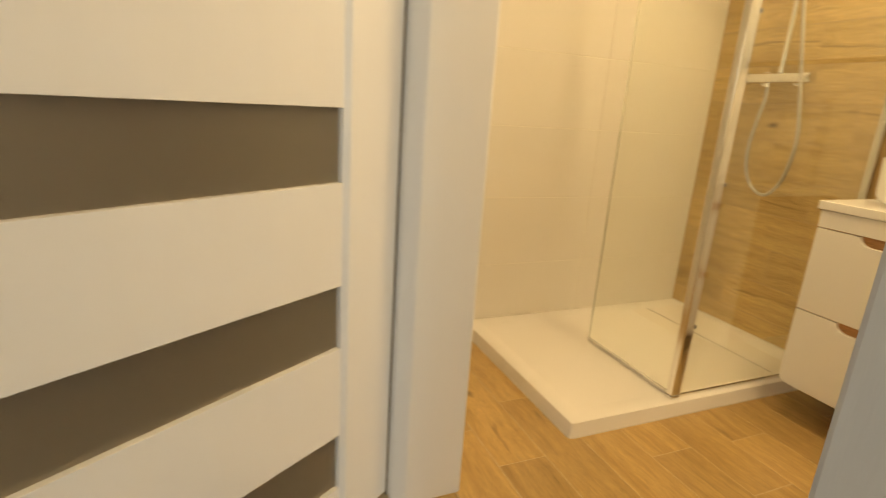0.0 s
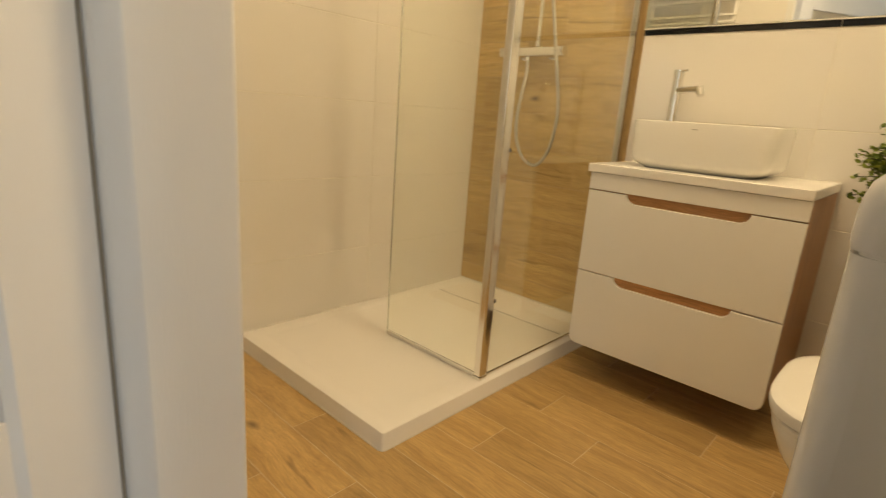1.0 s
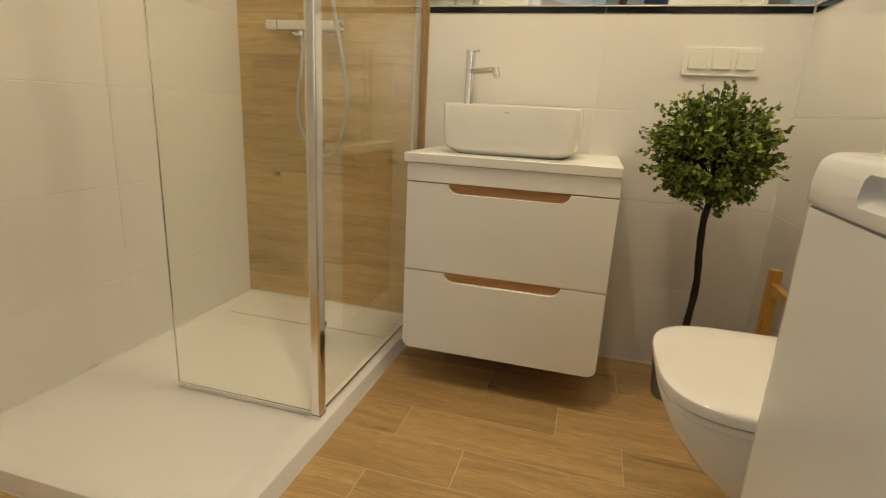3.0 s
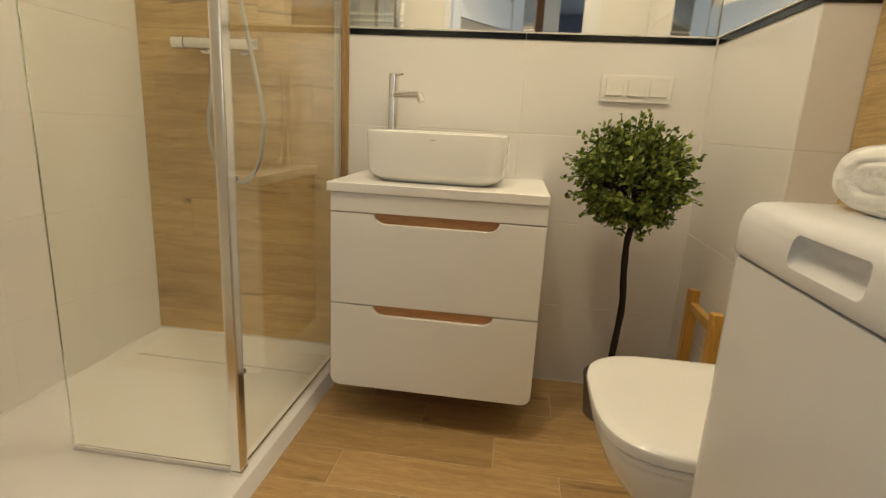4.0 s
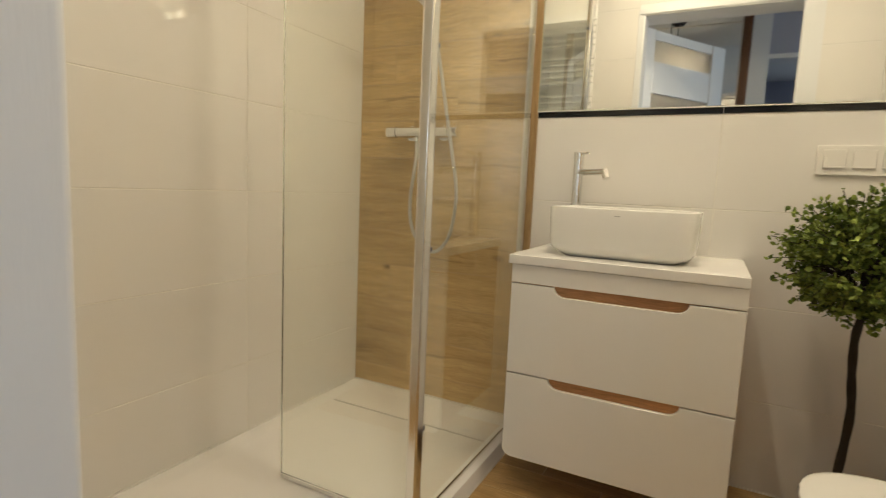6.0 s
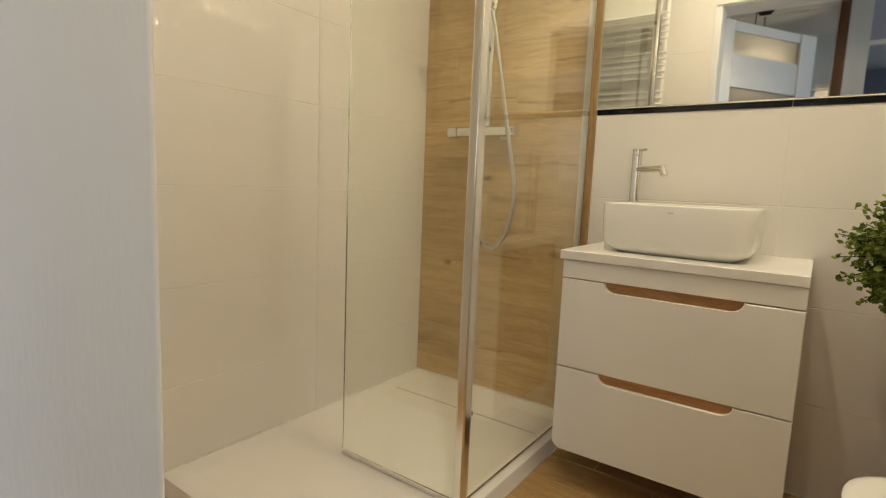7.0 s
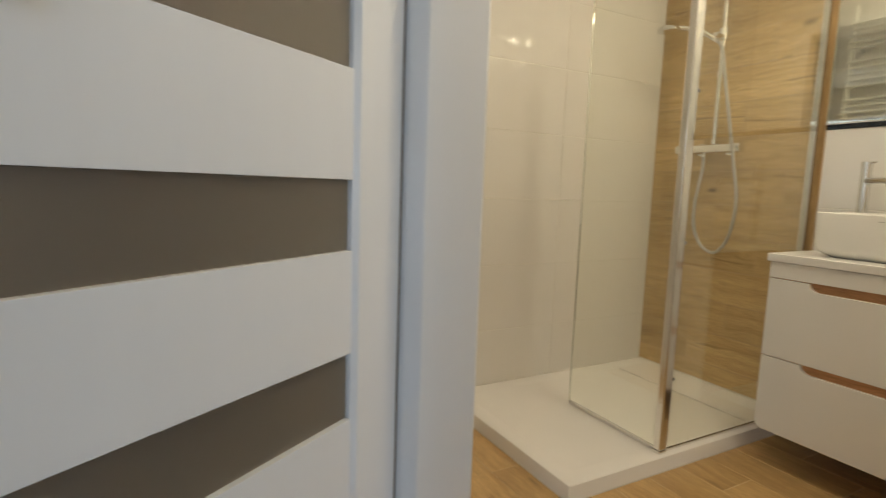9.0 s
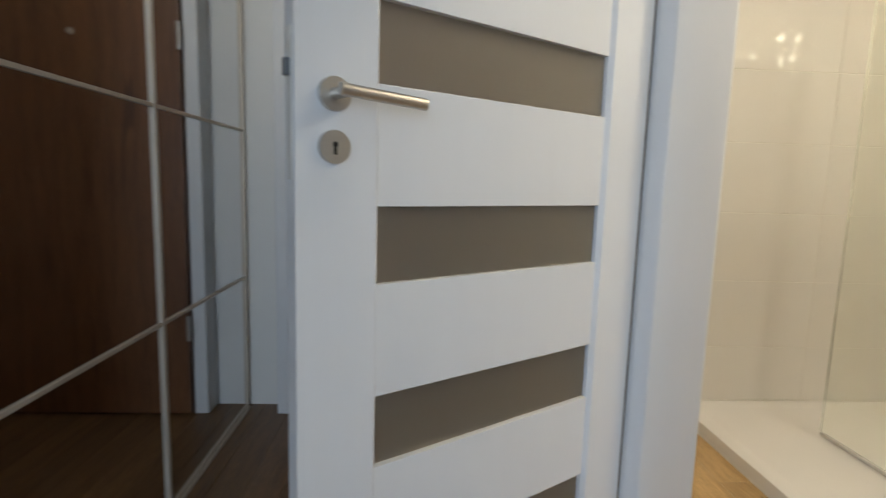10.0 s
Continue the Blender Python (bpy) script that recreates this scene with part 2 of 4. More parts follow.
DARK_DOOR = wood("walnut_door", (0.16, 0.066, 0.024, 1), (0.085, 0.034, 0.012, 1), 0.38, "z", knots=False)
HALL_OAK = wood("hall_floor_wood", (0.20, 0.112, 0.048, 1), (0.12, 0.063, 0.026, 1), 0.35, "y", knots=False)
BODY_ENAMEL = surface("white_body_enamel", (0.76, 0.76, 0.76, 1), 0.14, vary=0.02)
LACQUER = surface("white_lacquer", (0.83, 0.815, 0.785, 1), 0.22, vary=0.02, wave=0.02)
CERAMIC = surface("white_ceramic", (0.80, 0.79, 0.76, 1), 0.11, vary=0.015)
ACRYLIC = surface("tray_acrylic", (0.86, 0.84, 0.82, 1), 0.38, vary=0.03, size=4, grain=0.05, grain_size=400)
ENAMEL = surface("white_enamel", (0.76, 0.76, 0.76, 1), 0.05, vary=0.02, wave=0.03)
# grey plastic; also fills narrow gaps, painting in their shade
PLASTIC_GAP_GREY = surface("plastic_gap_grey", (0.16, 0.165, 0.18, 1), 0.4, vary=0.05)
DOOR_PAINT = surface("white_door_foil", (0.74, 0.745, 0.76, 1), 0.42, vary=0.025, size=5, grain=0.12, grain_size=90, stretch=(3, 3, 0.4))
PLASTER = surface("white_plaster", (0.80, 0.79, 0.77, 1), 0.85, vary=0.04, size=3, grain=0.15, grain_size=150)
BLUE_PLASTER = surface("blue_grey_plaster", (0.42, 0.43, 0.52, 1), 0.85, vary=0.06, size=3, grain=0.15, grain_size=150)
BLACK_TILE = surface("black_strip_tile", (0.008, 0.008, 0.009, 1), 0.12, vary=0.1)
CHROME = surface("chrome", (0.83, 0.83, 0.82, 1), 0.08, 1.0, vary=0.02)
ALU = surface("polished_profile", (0.80, 0.79, 0.76, 1), 0.16, 1.0, vary=0.03)
STEEL = surface("brushed_steel", (0.52, 0.49, 0.45, 1), 0.30, 1.0, vary=0.08, size=30, grain=0.08, grain_size=200, stretch=(1, 1, 6))
# grey for the tray slot's painted shade and the basin's mark
SLOT_MARK_GREY = surface("slot_shade_mark_grey", (0.42, 0.41, 0.39, 1), 0.6, vary=0.05)
# near black, for floor joints, the keyhole's shade and black lamp parts
DARK = surface("gap_shade_and_black", (0.02, 0.018, 0.016, 1), 0.7, vary=0.2)
POT_METAL = surface("dark_zinc", (0.24, 0.24, 0.24, 1), 0.42, 0.6, vary=0.15, size=12)
SOIL = surface("moss", (0.03, 0.025, 0.012, 1), 0.95, vary=0.3, size=40, grain=0.6, grain_size=80)
BARK = surface("dark_bark", (0.022, 0.015, 0.010, 1), 0.8, vary=0.3, size=30, grain=0.6, grain_size=60)
TERRY = surface("white_terry", (0.84, 0.83, 0.79, 1), 0.95, vary=0.04, size=20, grain=0.55, grain_size=420)
PLATE = surface("switch_plastic", (0.80, 0.775, 0.73, 1), 0.25, vary=0.02)
CHAMPAGNE = surface("champagne_strip", (0.56, 0.50, 0.42, 1), 0.42, 0.2, vary=0.06)
HOSE = surface("hose_chrome", (0.48, 0.48, 0.47, 1), 0.30, 0.8, vary=0.05)


def clear_glass(name, colour, rough=0.0):
    mat, nodes, links, bsdf = shader(name, colour, rough, IOR=1.48, Transmission_Weight=1.0)
    return mat


GLASS = clear_glass("shower_glass", (0.950, 0.965, 0.910, 1))
GLASS_EDGE = surface("glass_edge", (0.50, 0.55, 0.44, 1), 0.15, vary=0.05)
FROSTED, *_ = shader("frosted_pane", (0.58, 0.52, 0.43, 1), 0.60, IOR=1.45, Transmission_Weight=0.88)
MIRROR = surface("mirror", (0.90, 0.92, 0.90, 1), 0.012, 1.0, vary=0.005)
DIM_MIRROR = surface("wardrobe_mirror", (0.74, 0.74, 0.74, 1), 0.03, 1.0, vary=0.02)


def leaf_material():
    mat, nodes, links, bsdf = shader("box_leaf", (0.05, 0.09, 0.02, 1), 0.60, Specular_IOR_Level=0.3)
    geo = nodes.new("ShaderNodeNewGeometry")
    ramp = nodes.new("ShaderNodeValToRGB")
    ramp.color_ramp.elements[0].color = (0.048, 0.082, 0.010, 1)
    ramp.color_ramp.elements[1].color = (0.29, 0.36, 0.07, 1)
    mid = ramp.color_ramp.elements.new(0.55)
    mid.color = (0.13, 0.180, 0.024, 1)
    links.new(geo.outputs["Random Per Island"], ramp.inputs["Fac"])
    links.new(ramp.outputs["Color"], bsdf.inputs["Base Color"])
    bsdf.inputs["Transmission Weight"].default_value = 0.0
    return mat


LEAF = leaf_material()


def glow(name, colour, strength):
    mat, nodes, links, bsdf = shader(name, (0.8, 0.8, 0.8, 1), 0.4)
    bsdf.inputs["Emission Color"].default_value = colour
    bsdf.inputs["Emission Strength"].default_value = strength
    return mat


SHADE, *_ = shader("cream_shade", (0.80, 0.72, 0.56, 1), 0.8, Transmission_Weight=0.35)
BULB = glow("bulb_glass", (1.0, 0.78, 0.50, 1), 8.0)
GAP_BROWN = surface("gap_strip_brown", (0.26, 0.215, 0.17, 1), 0.6, vary=0.05)

# ---- plan, in metres ----
EAST, NORTH, SOUTH, WEST = 2.14, 2.016, -0.09, 0.503      # inner faces of the bathroom
PIER_X, PIER_Y = 1.552, 0.022                            # the boxed corner beside the toilet
HALL_FACE, TOP = 0.300, 2.50                             # hall side of the door wall; ceiling
HALL_W, HALL_N, HALL_S = -0.95, 2.045, -6.0
DOOR_N, DOOR_S, DOOR_H = 1.100, 0.290, 2.035

# ---- structure ----
solid("floor", box(WEST - 0.23, EAST, SOUTH, NORTH, -0.12, -0.0008), WOOD_GROUT, "wood-look ceramic plank floor with light joints", "floor", "structure")
hall_floor = solid("floor", box(HALL_W - 3.2, WEST - 0.23, HALL_S, HALL_N, -0.12, -0.006), DARK, "dark brown wooden hall floor", "floor", "structure")
ceiling = solid("ceiling", box(HALL_W - 3.3, EAST + 0.15, HALL_S - 0.15, HALL_N + 0.15, TOP, TOP + 0.12), PLASTER, "plain white painted ceiling", "ceiling", "structure")
wall_east = solid("wall_east", box(EAST + 0.0012, EAST + 0.16, SOUTH - 0.15, NORTH + 0.2, -0.12, TOP), GROUT, "wall of glossy white tiles and oak planks", "wall", "structure")
wall_north = solid("wall_north", box(WEST - 0.225, EAST + 0.0012, NORTH + 0.0012, NORTH + 0.2, -0.12, TOP), GROUT, "shower wall of glossy white tiles", "wall", "structure")
wall_south = solid("wall_south", box(WEST - 0.225, EAST + 0.0012, SOUTH - 0.15, SOUTH - 0.0012, -0.12, TOP), GROUT, "wall of oak-look planks below white tiles", "wall", "structure")
pier = solid("wall_pier", box(PIER_X + 0.0012, EAST + 0.0012, SOUTH - 0.0012, PIER_Y - 0.0012, -0.12, TOP), GROUT, "boxed-in corner covered with white tiles", "wall", "structure")
bm = box(HALL_FACE, WEST - 0.0012, 1.190, NORTH + 0.0012, -0.12, TOP)
box(0.360, WEST - 0.0012, DOOR_N + 0.035, 1.190, -0.12, TOP, bm=bm)
box(HALL_FACE, WEST - 0.0012, SOUTH - 0.0012, DOOR_S - 0.1, -0.12, TOP, bm=bm)
box(HALL_FACE, WEST - 0.0012, DOOR_S - 0.1, 1.190, DOOR_H + 0.03, TOP, bm=bm)
wall_west = solid("wall_west", bm, PLASTER, "tiled wall with the open doorway", "wall", "structure")

# hall walls
solid("wall_hall_east", box(HALL_FACE, HALL_FACE + 0.15, HALL_S, SOUTH - 0.15, -0.12, TOP), PLASTER, "white painted hall wall", "wall", "structure")
solid("wall_hall_north", box(HALL_W - 3.2, HALL_FACE, HALL_N, HALL_N + 0.15, -0.12, TOP), PLASTER, "white painted hall end wall", "wall", "structure")
bm = box(HALL_W - 0.12, HALL_W, 0.37, 0.483, -0.12, TOP)
box(HALL_W - 0.12, HALL_W, -2.6, -0.52, -0.12, TOP, bm=bm)
# gap from -5.4 to -2.6 is unseen, added to let daylight through
box(HALL_W - 0.12, HALL_W, HALL_S, -5.4, -0.12, TOP, bm=bm)
solid("wall_hall_west", bm, PLASTER, "white painted hall wall with a doorway", "wall", "structure")
# opening in this wall is unseen, added for a daylight lamp
bm = box(HALL_W - 3.35, HALL_W - 3.2, HALL_S, -2.42, -0.12, TOP)
box(HALL_W - 3.35, HALL_W - 3.2, -0.98, HALL_N, -0.12, TOP, bm=bm)
box(HALL_W - 3.35, HALL_W - 3.2, -2.42, -0.98, -0.12, 0.83, bm=bm)
box(HALL_W - 3.35, HALL_W - 3.2, -2.42, -0.98, 2.07, TOP, bm=bm)
solid("wall_room_west", bm, BLUE_PLASTER, "blue-grey painted wall of the far room", "wall", "structure")
solid("wall_room_south", box(HALL_W - 3.2, HALL_W - 0.12, -2.6, -2.5, -0.12, TOP), BLUE_PLASTER, "blue-grey painted wall of the far room", "wall", "structure")
solid("wall_room_north", box(HALL_W - 3.2, HALL_W - 0.6, 1.0, 1.1, -0.12, TOP), BLUE_PLASTER, "blue-grey painted wall of the far room", "wall", "structure")
# end wall out of view, its two openings added for the daylight lamps
bm = box(HALL_W - 3.2, -2.75, HALL_S - 0.15, HALL_S, -0.12, TOP)
box(-1.35, HALL_W + 0.08, HALL_S - 0.15, HALL_S, -0.12, TOP, bm=bm)
box(-2.75, -1.35, HALL_S - 0.15, HALL_S, -0.12, 0.6, bm=bm)
box(-2.75, -1.35, HALL_S - 0.15, HALL_S, 2.2, TOP, bm=bm)
box(0.13, HALL_FACE + 0.15, HALL_S - 0.15, HALL_S, -0.12, TOP, bm=bm)
box(HALL_W + 0.08, 0.13, HALL_S - 0.15, HALL_S, -0.12, 0.5, bm=bm)
box(HALL_W + 0.08, 0.13, HALL_S - 0.15, HALL_S, 2.27, TOP, bm=bm)
solid("wall_hall_south", bm, PLASTER, "unseen white wall added with openings for daylight", "wall", "structure")
solid("trim", box(HALL_W - 3.2, HALL_W - 3.12, -1.6, 0.95, 2.16, 2.21, 0.004), PLASTER, "white cornice strip on the blue-grey wall", "trim", "structure")

solid("wall_hall_header", box(HALL_W - 0.12, HALL_W - 0.002, -0.52, 0.37, 2.095, TOP), BLUE_PLASTER, "blue-grey painted wall over the hall doorway", "wall", "structure")
solid("trim", box(HALL_W - 0.125, HALL_W + 0.012, -0.52, 0.352, 2.060, 2.094, 0.003), DOOR_PAINT, "white head casing of the hall doorway", "trim", "structure")
solid("trim", box(HALL_W - 0.125, HALL_W + 0.012, 0.352, 0.4845, 0.0, TOP - 0.001, 0.003), DOOR_PAINT, "white side casing of the hall doorway", "trim", "structure")

# threshold and door lining
solid("trim", box(HALL_FACE - 0.02, HALL_FACE + 0.02, DOOR_S - 0.05, DOOR_N, -0.006, 0.004, 0.002), STEEL, "flat metal threshold strip between the floors", "trim", "structure")
frame_thing = thing("door_frame", (0.4, 0.7, 0), "white foil-wrapped door frame lining the bathroom doorway", "door frame")
part("jamb", slab([(0.306, 1.168), (0.320, 1.166), (0.3245, 1.160), (0.3255, 1.134), (0.332, 1.122), (0.337, 1.117), (0.341, 1.111), (0.346, 1.108), (0.351, DOOR_N + 0.002), (0.358, DOOR_N)]
                   + arc(WEST - 0.006, DOOR_N + 0.010, 0.010, -90, 0, 6) + [(WEST + 0.004, DOOR_N + 0.040), (0.362, DOOR_N + 0.088), (0.306, DOOR_N + 0.088)], "z", 0.0, DOOR_H + 0.03), DOOR_PAINT, frame_thing)
part("jamb", slab([(0.283, 0.185), (0.283, 0.240), (0.296, 0.236), (0.335, 0.240), (0.345, 0.262), (WEST - 0.006, DOOR_S)] + arc(WEST - 0.006, DOOR_S - 0.010, 0.010, 90, 0, 5) + [(WEST + 0.004, DOOR_S - 0.100), (0.40, 0.185)], "z", 0.0, DOOR_H + 0.03), DOOR_PAINT, frame_thing)
part("head", box(0.322, WEST + 0.003, 0.262, DOOR_N + 0.02, DOOR_H - 0.004, DOOR_H + 0.028, 0.003), DOOR_PAINT, frame_thing)
# brown strip coloured to stand for the dark gap between leaf and jamb
part("gap_strip", box(0.3190, 0.3238, 1.1462, 1.1590, 0.0, DOOR_H), GAP_BROWN, frame_thing, "brown strip for the dark gap beside the leaf")
part("casing", box(0.2845, 0.2995, 1.186, 1.258, 0.0, DOOR_H + 0.075, 0.004), DOOR_PAINT, frame_thing)
part("casing", box(0.268, 0.2825, 0.150, 0.234, 0.0, DOOR_H + 0.075, 0.004), DOOR_PAINT, frame_thing)
part("casing", box(0.2845, 0.2995, 0.241, 1.185, DOOR_H + 0.002, DOOR_H + 0.074, 0.004), DOOR_PAINT, frame_thing)
part("casing", box(WEST + 0.005, WEST + 0.012, DOOR_S - 0.03, DOOR_N + 0.03, DOOR_H + 0.005, DOOR_H + 0.035, 0.002), DOOR_PAINT, frame_thing)


# ---- bathroom door leaf, open into the hall ----
def bathroom_door():
    ax = Vector((0.1925, 1.0635, 0))           # pane edge nearest the hinges, on the face towards the bath
    along = Vector((-0.840, -0.543, 0)).normalized()
    out = Vector((0.543, -0.840, 0)).normalized()
    m = Matrix(((along.x, out.x, 0, ax.x), (along.y, out.y, 0, ax.y), (0, 0, 1, 0), (0, 0, 0, 1)))
    door = thing("door_1", ax, "white bathroom door with frosted slit panes, standing open", "door")

    def put(name, bm, mat, parent, label=""):
        bm.transform(m)
        return part(name, bm, mat, parent, label)

    H = 2.032
    put("stile", slab([(-0.149, -0.040), (0.0015, -0.040), (0.0015, -0.0105), (-0.0095, 0.0), (-0.149, 0.0)], "z", 0.012, H, 0.001, 1), DOOR_PAINT, door)
    put("stile", slab([(0.6045, -0.040), (0.750, -0.040), (0.750, 0.0), (0.6085, 0.0), (0.6045, -0.004)], "z", 0.012, H, 0.001, 1), DOOR_PAINT, door)
    lows = [0.118 + 0.3435 * k for k in range(6)]
    edges = [0.012] + [z for lo in lows for z in (lo, lo + 0.137)] + [H]
    for a, b in zip(edges[0::2], edges[1::2]):
        put("rail", box(0.0020, 0.6040, -0.034, -0.008, a, b, 0.0015), DOOR_PAINT, door)
    for lo in lows:
        put("pane", box(0.0022, 0.6038, -0.026, -0.020, lo + 0.0005, lo + 0.1365), FROSTED, door, "frosted glass pane")
    handle = put("door_handle", rod((0.687, 0.0, 1.120), (0.687, 0.009, 1.120), 0.0265, 32), STEEL, door, "brushed steel lever handle on a round rose")
    put("neck", rod((0.687, 0.008, 1.120), (0.687, 0.050, 1.120), 0.0095, 20), STEEL, handle)
    lever = rod((0.699, 0.051, 1.121), (0.548, 0.053, 1.113), 0.0098, 24)
    put("lever", lever, STEEL, handle)
    rose = put("escutcheon", rod((0.687, 0.0, 1.038), (0.687, 0.008, 1.038), 0.0265, 32), STEEL, door, "round steel keyhole rose")
    # dark inlay on the flat rose paints the keyhole's inner shade
    hole = rod((0.687, 0.0075, 1.042), (0.687, 0.0088, 1.042), 0.0045, 16)
    box(0.6842, 0.6898, 0.0075, 0.0088, 1.026, 1.041, bm=hole)
    put("keyhole", hole, DARK, rose)
    plate = put("lock_plate", box(0.7495, 0.7515, -0.030, -0.010, 0.985, 1.215, 0.0006), PLATE, door, "steel lock face plate")
    put("latch", box(0.7512, 0.760, -0.027, -0.013, 1.142, 1.168, 0.002), PLASTIC_GAP_GREY, plate)
    for z in (0.25, 1.80):
        put("hinge", rod((-0.157, -0.038, z), (-0.157, -0.038, z + 0.075), 0.007, 14), STEEL, door)
    return door


bathroom_door()


# ---- mirrored wardrobe and entrance door in the hall ----
def wardrobe():
    w = thing("wardrobe", (HALL_W - 0.3, 1.3, 0), "wardrobe with mirrored sliding fronts and thin metal strips", "wardrobe")
    y0, y1 = 0.552, 2.00
    part("body", box(HALL_W - 0.60, HALL_W - 0.012, 0.554, 2.001, 0.0, 2.49, 0.003), LACQUER, w)
    part("side_panel", box(HALL_W - 0.60, HALL_W + 0.010, 0.486, 0.5500, 0.0, 2.49, 0.003), DARK_DOOR, w, "dark brown side panel")
    for a, b in ((y0, 1.290), (1.290, y1)):
        door = part("door", box(HALL_W - 0.0115, HALL_W - 0.002, a + 0.006, b - 0.006, 0.02, 2.47), DIM_MIRROR, w, "dim mirrored sliding front")
        for y in (a, b - 0.008):
            part("stile", box(HALL_W - 0.011, HALL_W + 0.006, y, y + 0.008, 0.012, 2.48, 0.002), CHAMPAGNE, door)
        for z in (0.012, 0.566, 1.160, 1.76, 2.36):
            part("strip", box(HALL_W - 0.010, HALL_W + 0.004, a + 0.009, b - 0.009, z, z + 0.010, 0.001), CHAMPAGNE, door)
    part("track", box(HALL_W - 0.011, HALL_W + 0.012, y0 - 0.02, y1 + 0.005, -0.004, 0.010, 0.002), CHAMPAGNE, w)
    return w


wardrobe()
entrance = thing("entrance_door", (-0.4, 1.9, 0), "dark brown wooden entrance door in a white frame", "door")
part("leaf", box(-0.750, 0.10, 1.925, 1.970, 0.010, 2.05, 0.003), DARK_DOOR, entrance)
part("frame", box(-0.812, -0.756, 1.945, 2.042, 0.0, 2.10, 0.006), DOOR_PAINT, entrance, "white painted frame")
part("frame", box(0.105, 0.160, 1.92, 2.042, 0.0, 2.10, 0.006), DOOR_PAINT, entrance, "white painted frame")
part("frame", box(-0.79, 0.10, 1.92, 2.042, 2.055, 2.10, 0.006), DOOR_PAINT, entrance, "white painted frame")
for z in (0.32, 1.45):
    part("hinge", rod((-0.753, 1.922, z), (-0.753, 1.922, z + 0.10), 0.009, 12), STEEL, entrance)
part("peephole", rod((-0.36, 1.9255, 1.50), (-0.36, 1.920, 1.50), 0.012, 16), STEEL, entrance)


# ---- pendant lamp in the hall, switched on ----
hx, hy = HALL_LAMP
pendant = thing("hall_lamp", (hx, hy, TOP), "cream drum pendant lamp on a black ceiling rose, lit", "ceiling lamp")


def hall_ring(r, z):
    return [(hx + r * math.cos(2 * PI * k / 28), hy + r * math.sin(2 * PI * k / 28), z) for k in range(28)]


part("rose", loft([hall_ring(0.062, TOP - 0.0005), hall_ring(0.060, TOP - 0.012), hall_ring(0.040, TOP - 0.040), hall_ring(0.012, TOP - 0.060)]), DARK, pendant, "black tapered ceiling rose")
part("cord", rod((hx, hy, 2.10), (hx, hy, TOP - 0.0605), 0.004, 10), DARK, pendant)
part("socket", rod((hx, hy, 2.045), (hx, hy, 2.0995), 0.018, 16), DARK, pendant)
part("shade", loft([hall_ring(0.130, 1.972), hall_ring(0.130, 2.11), hall_ring(0.127, 2.11), hall_ring(0.127, 1.972)], False, False), SHADE, pendant, "cream fabric drum shade")
part("bulb", loft([hall_ring(0.010, 2.044), hall_ring(0.016, 2.030), hall_ring(0.024, 2.012), hall_ring(0.022, 1.996), hall_ring(0.010, 1.986)]), BULB, pendant, "glowing bulb")

# ---- shower ----
def shower_tray():
    tray = thing("shower_tray", (1.53, 1.61, 0), "low flat white acrylic shower tray on the floor", "shower tray")
    x0, x1, y0, y1, h = 0.926, EAST - 0.002, 1.210, NORTH - 0.002, 0.045
    def ring(d, z, r):
        e = max(d, 0)
        return [(x, y, z) for x, y in round_rect(x0 + d, x1 - e, y0 + d, y1 - e, r, 4)]
    part("basin", loft([ring(-0.010, 0.0, 0.008), ring(-0.009, 0.006, 0.008), ring(0, h - 0.005, 0.008), ring(0.0015, h - 0.0015, 0.008), ring(0.005, h, 0.010),
                        ring(0.048, h, 0.012), ring(0.058, h - 0.002, 0.014), ring(0.070, h - 0.003, 0.016)]), ACRYLIC, tray)
    cover = part("drain_cover", box(1.900, 1.985, y0 + 0.06, y1 - 0.075, h - 0.0030, h - 0.0003, 0.0012), ACRYLIC, tray, "raised white drain cover")
    bm = box(1.896, 1.8998, y0 + 0.06, y1 - 0.075, h - 0.0030, h - 0.0025)
    # flat grey strip beside the cover, coloured like a shaded slot
    part("slot", bm, SLOT_MARK_GREY, cover)
    seal = box(x0 + 0.01, x1, y1 - 0.003, y1 + 0.0015, h - 0.001, h + 0.005, 0.001)
    box(x1 - 0.003, x1 + 0.0015, y0 + 0.01, y1, h - 0.001, h + 0.005, 0.001, bm=seal)
    part("silicone_bead", seal, PLATE, tray)
    base = box(x0 - 0.013, x0 - 0.0105, y0, y1, -0.002, 0.004, 0.001)
    box(x0, x1, y0 - 0.013, y0 - 0.0105, -0.002, 0.004, 0.001, bm=base)
    part("silicone_bead", base, PLATE, tray)
    return tray


shower_tray()

POST = (1.362, 1.240)


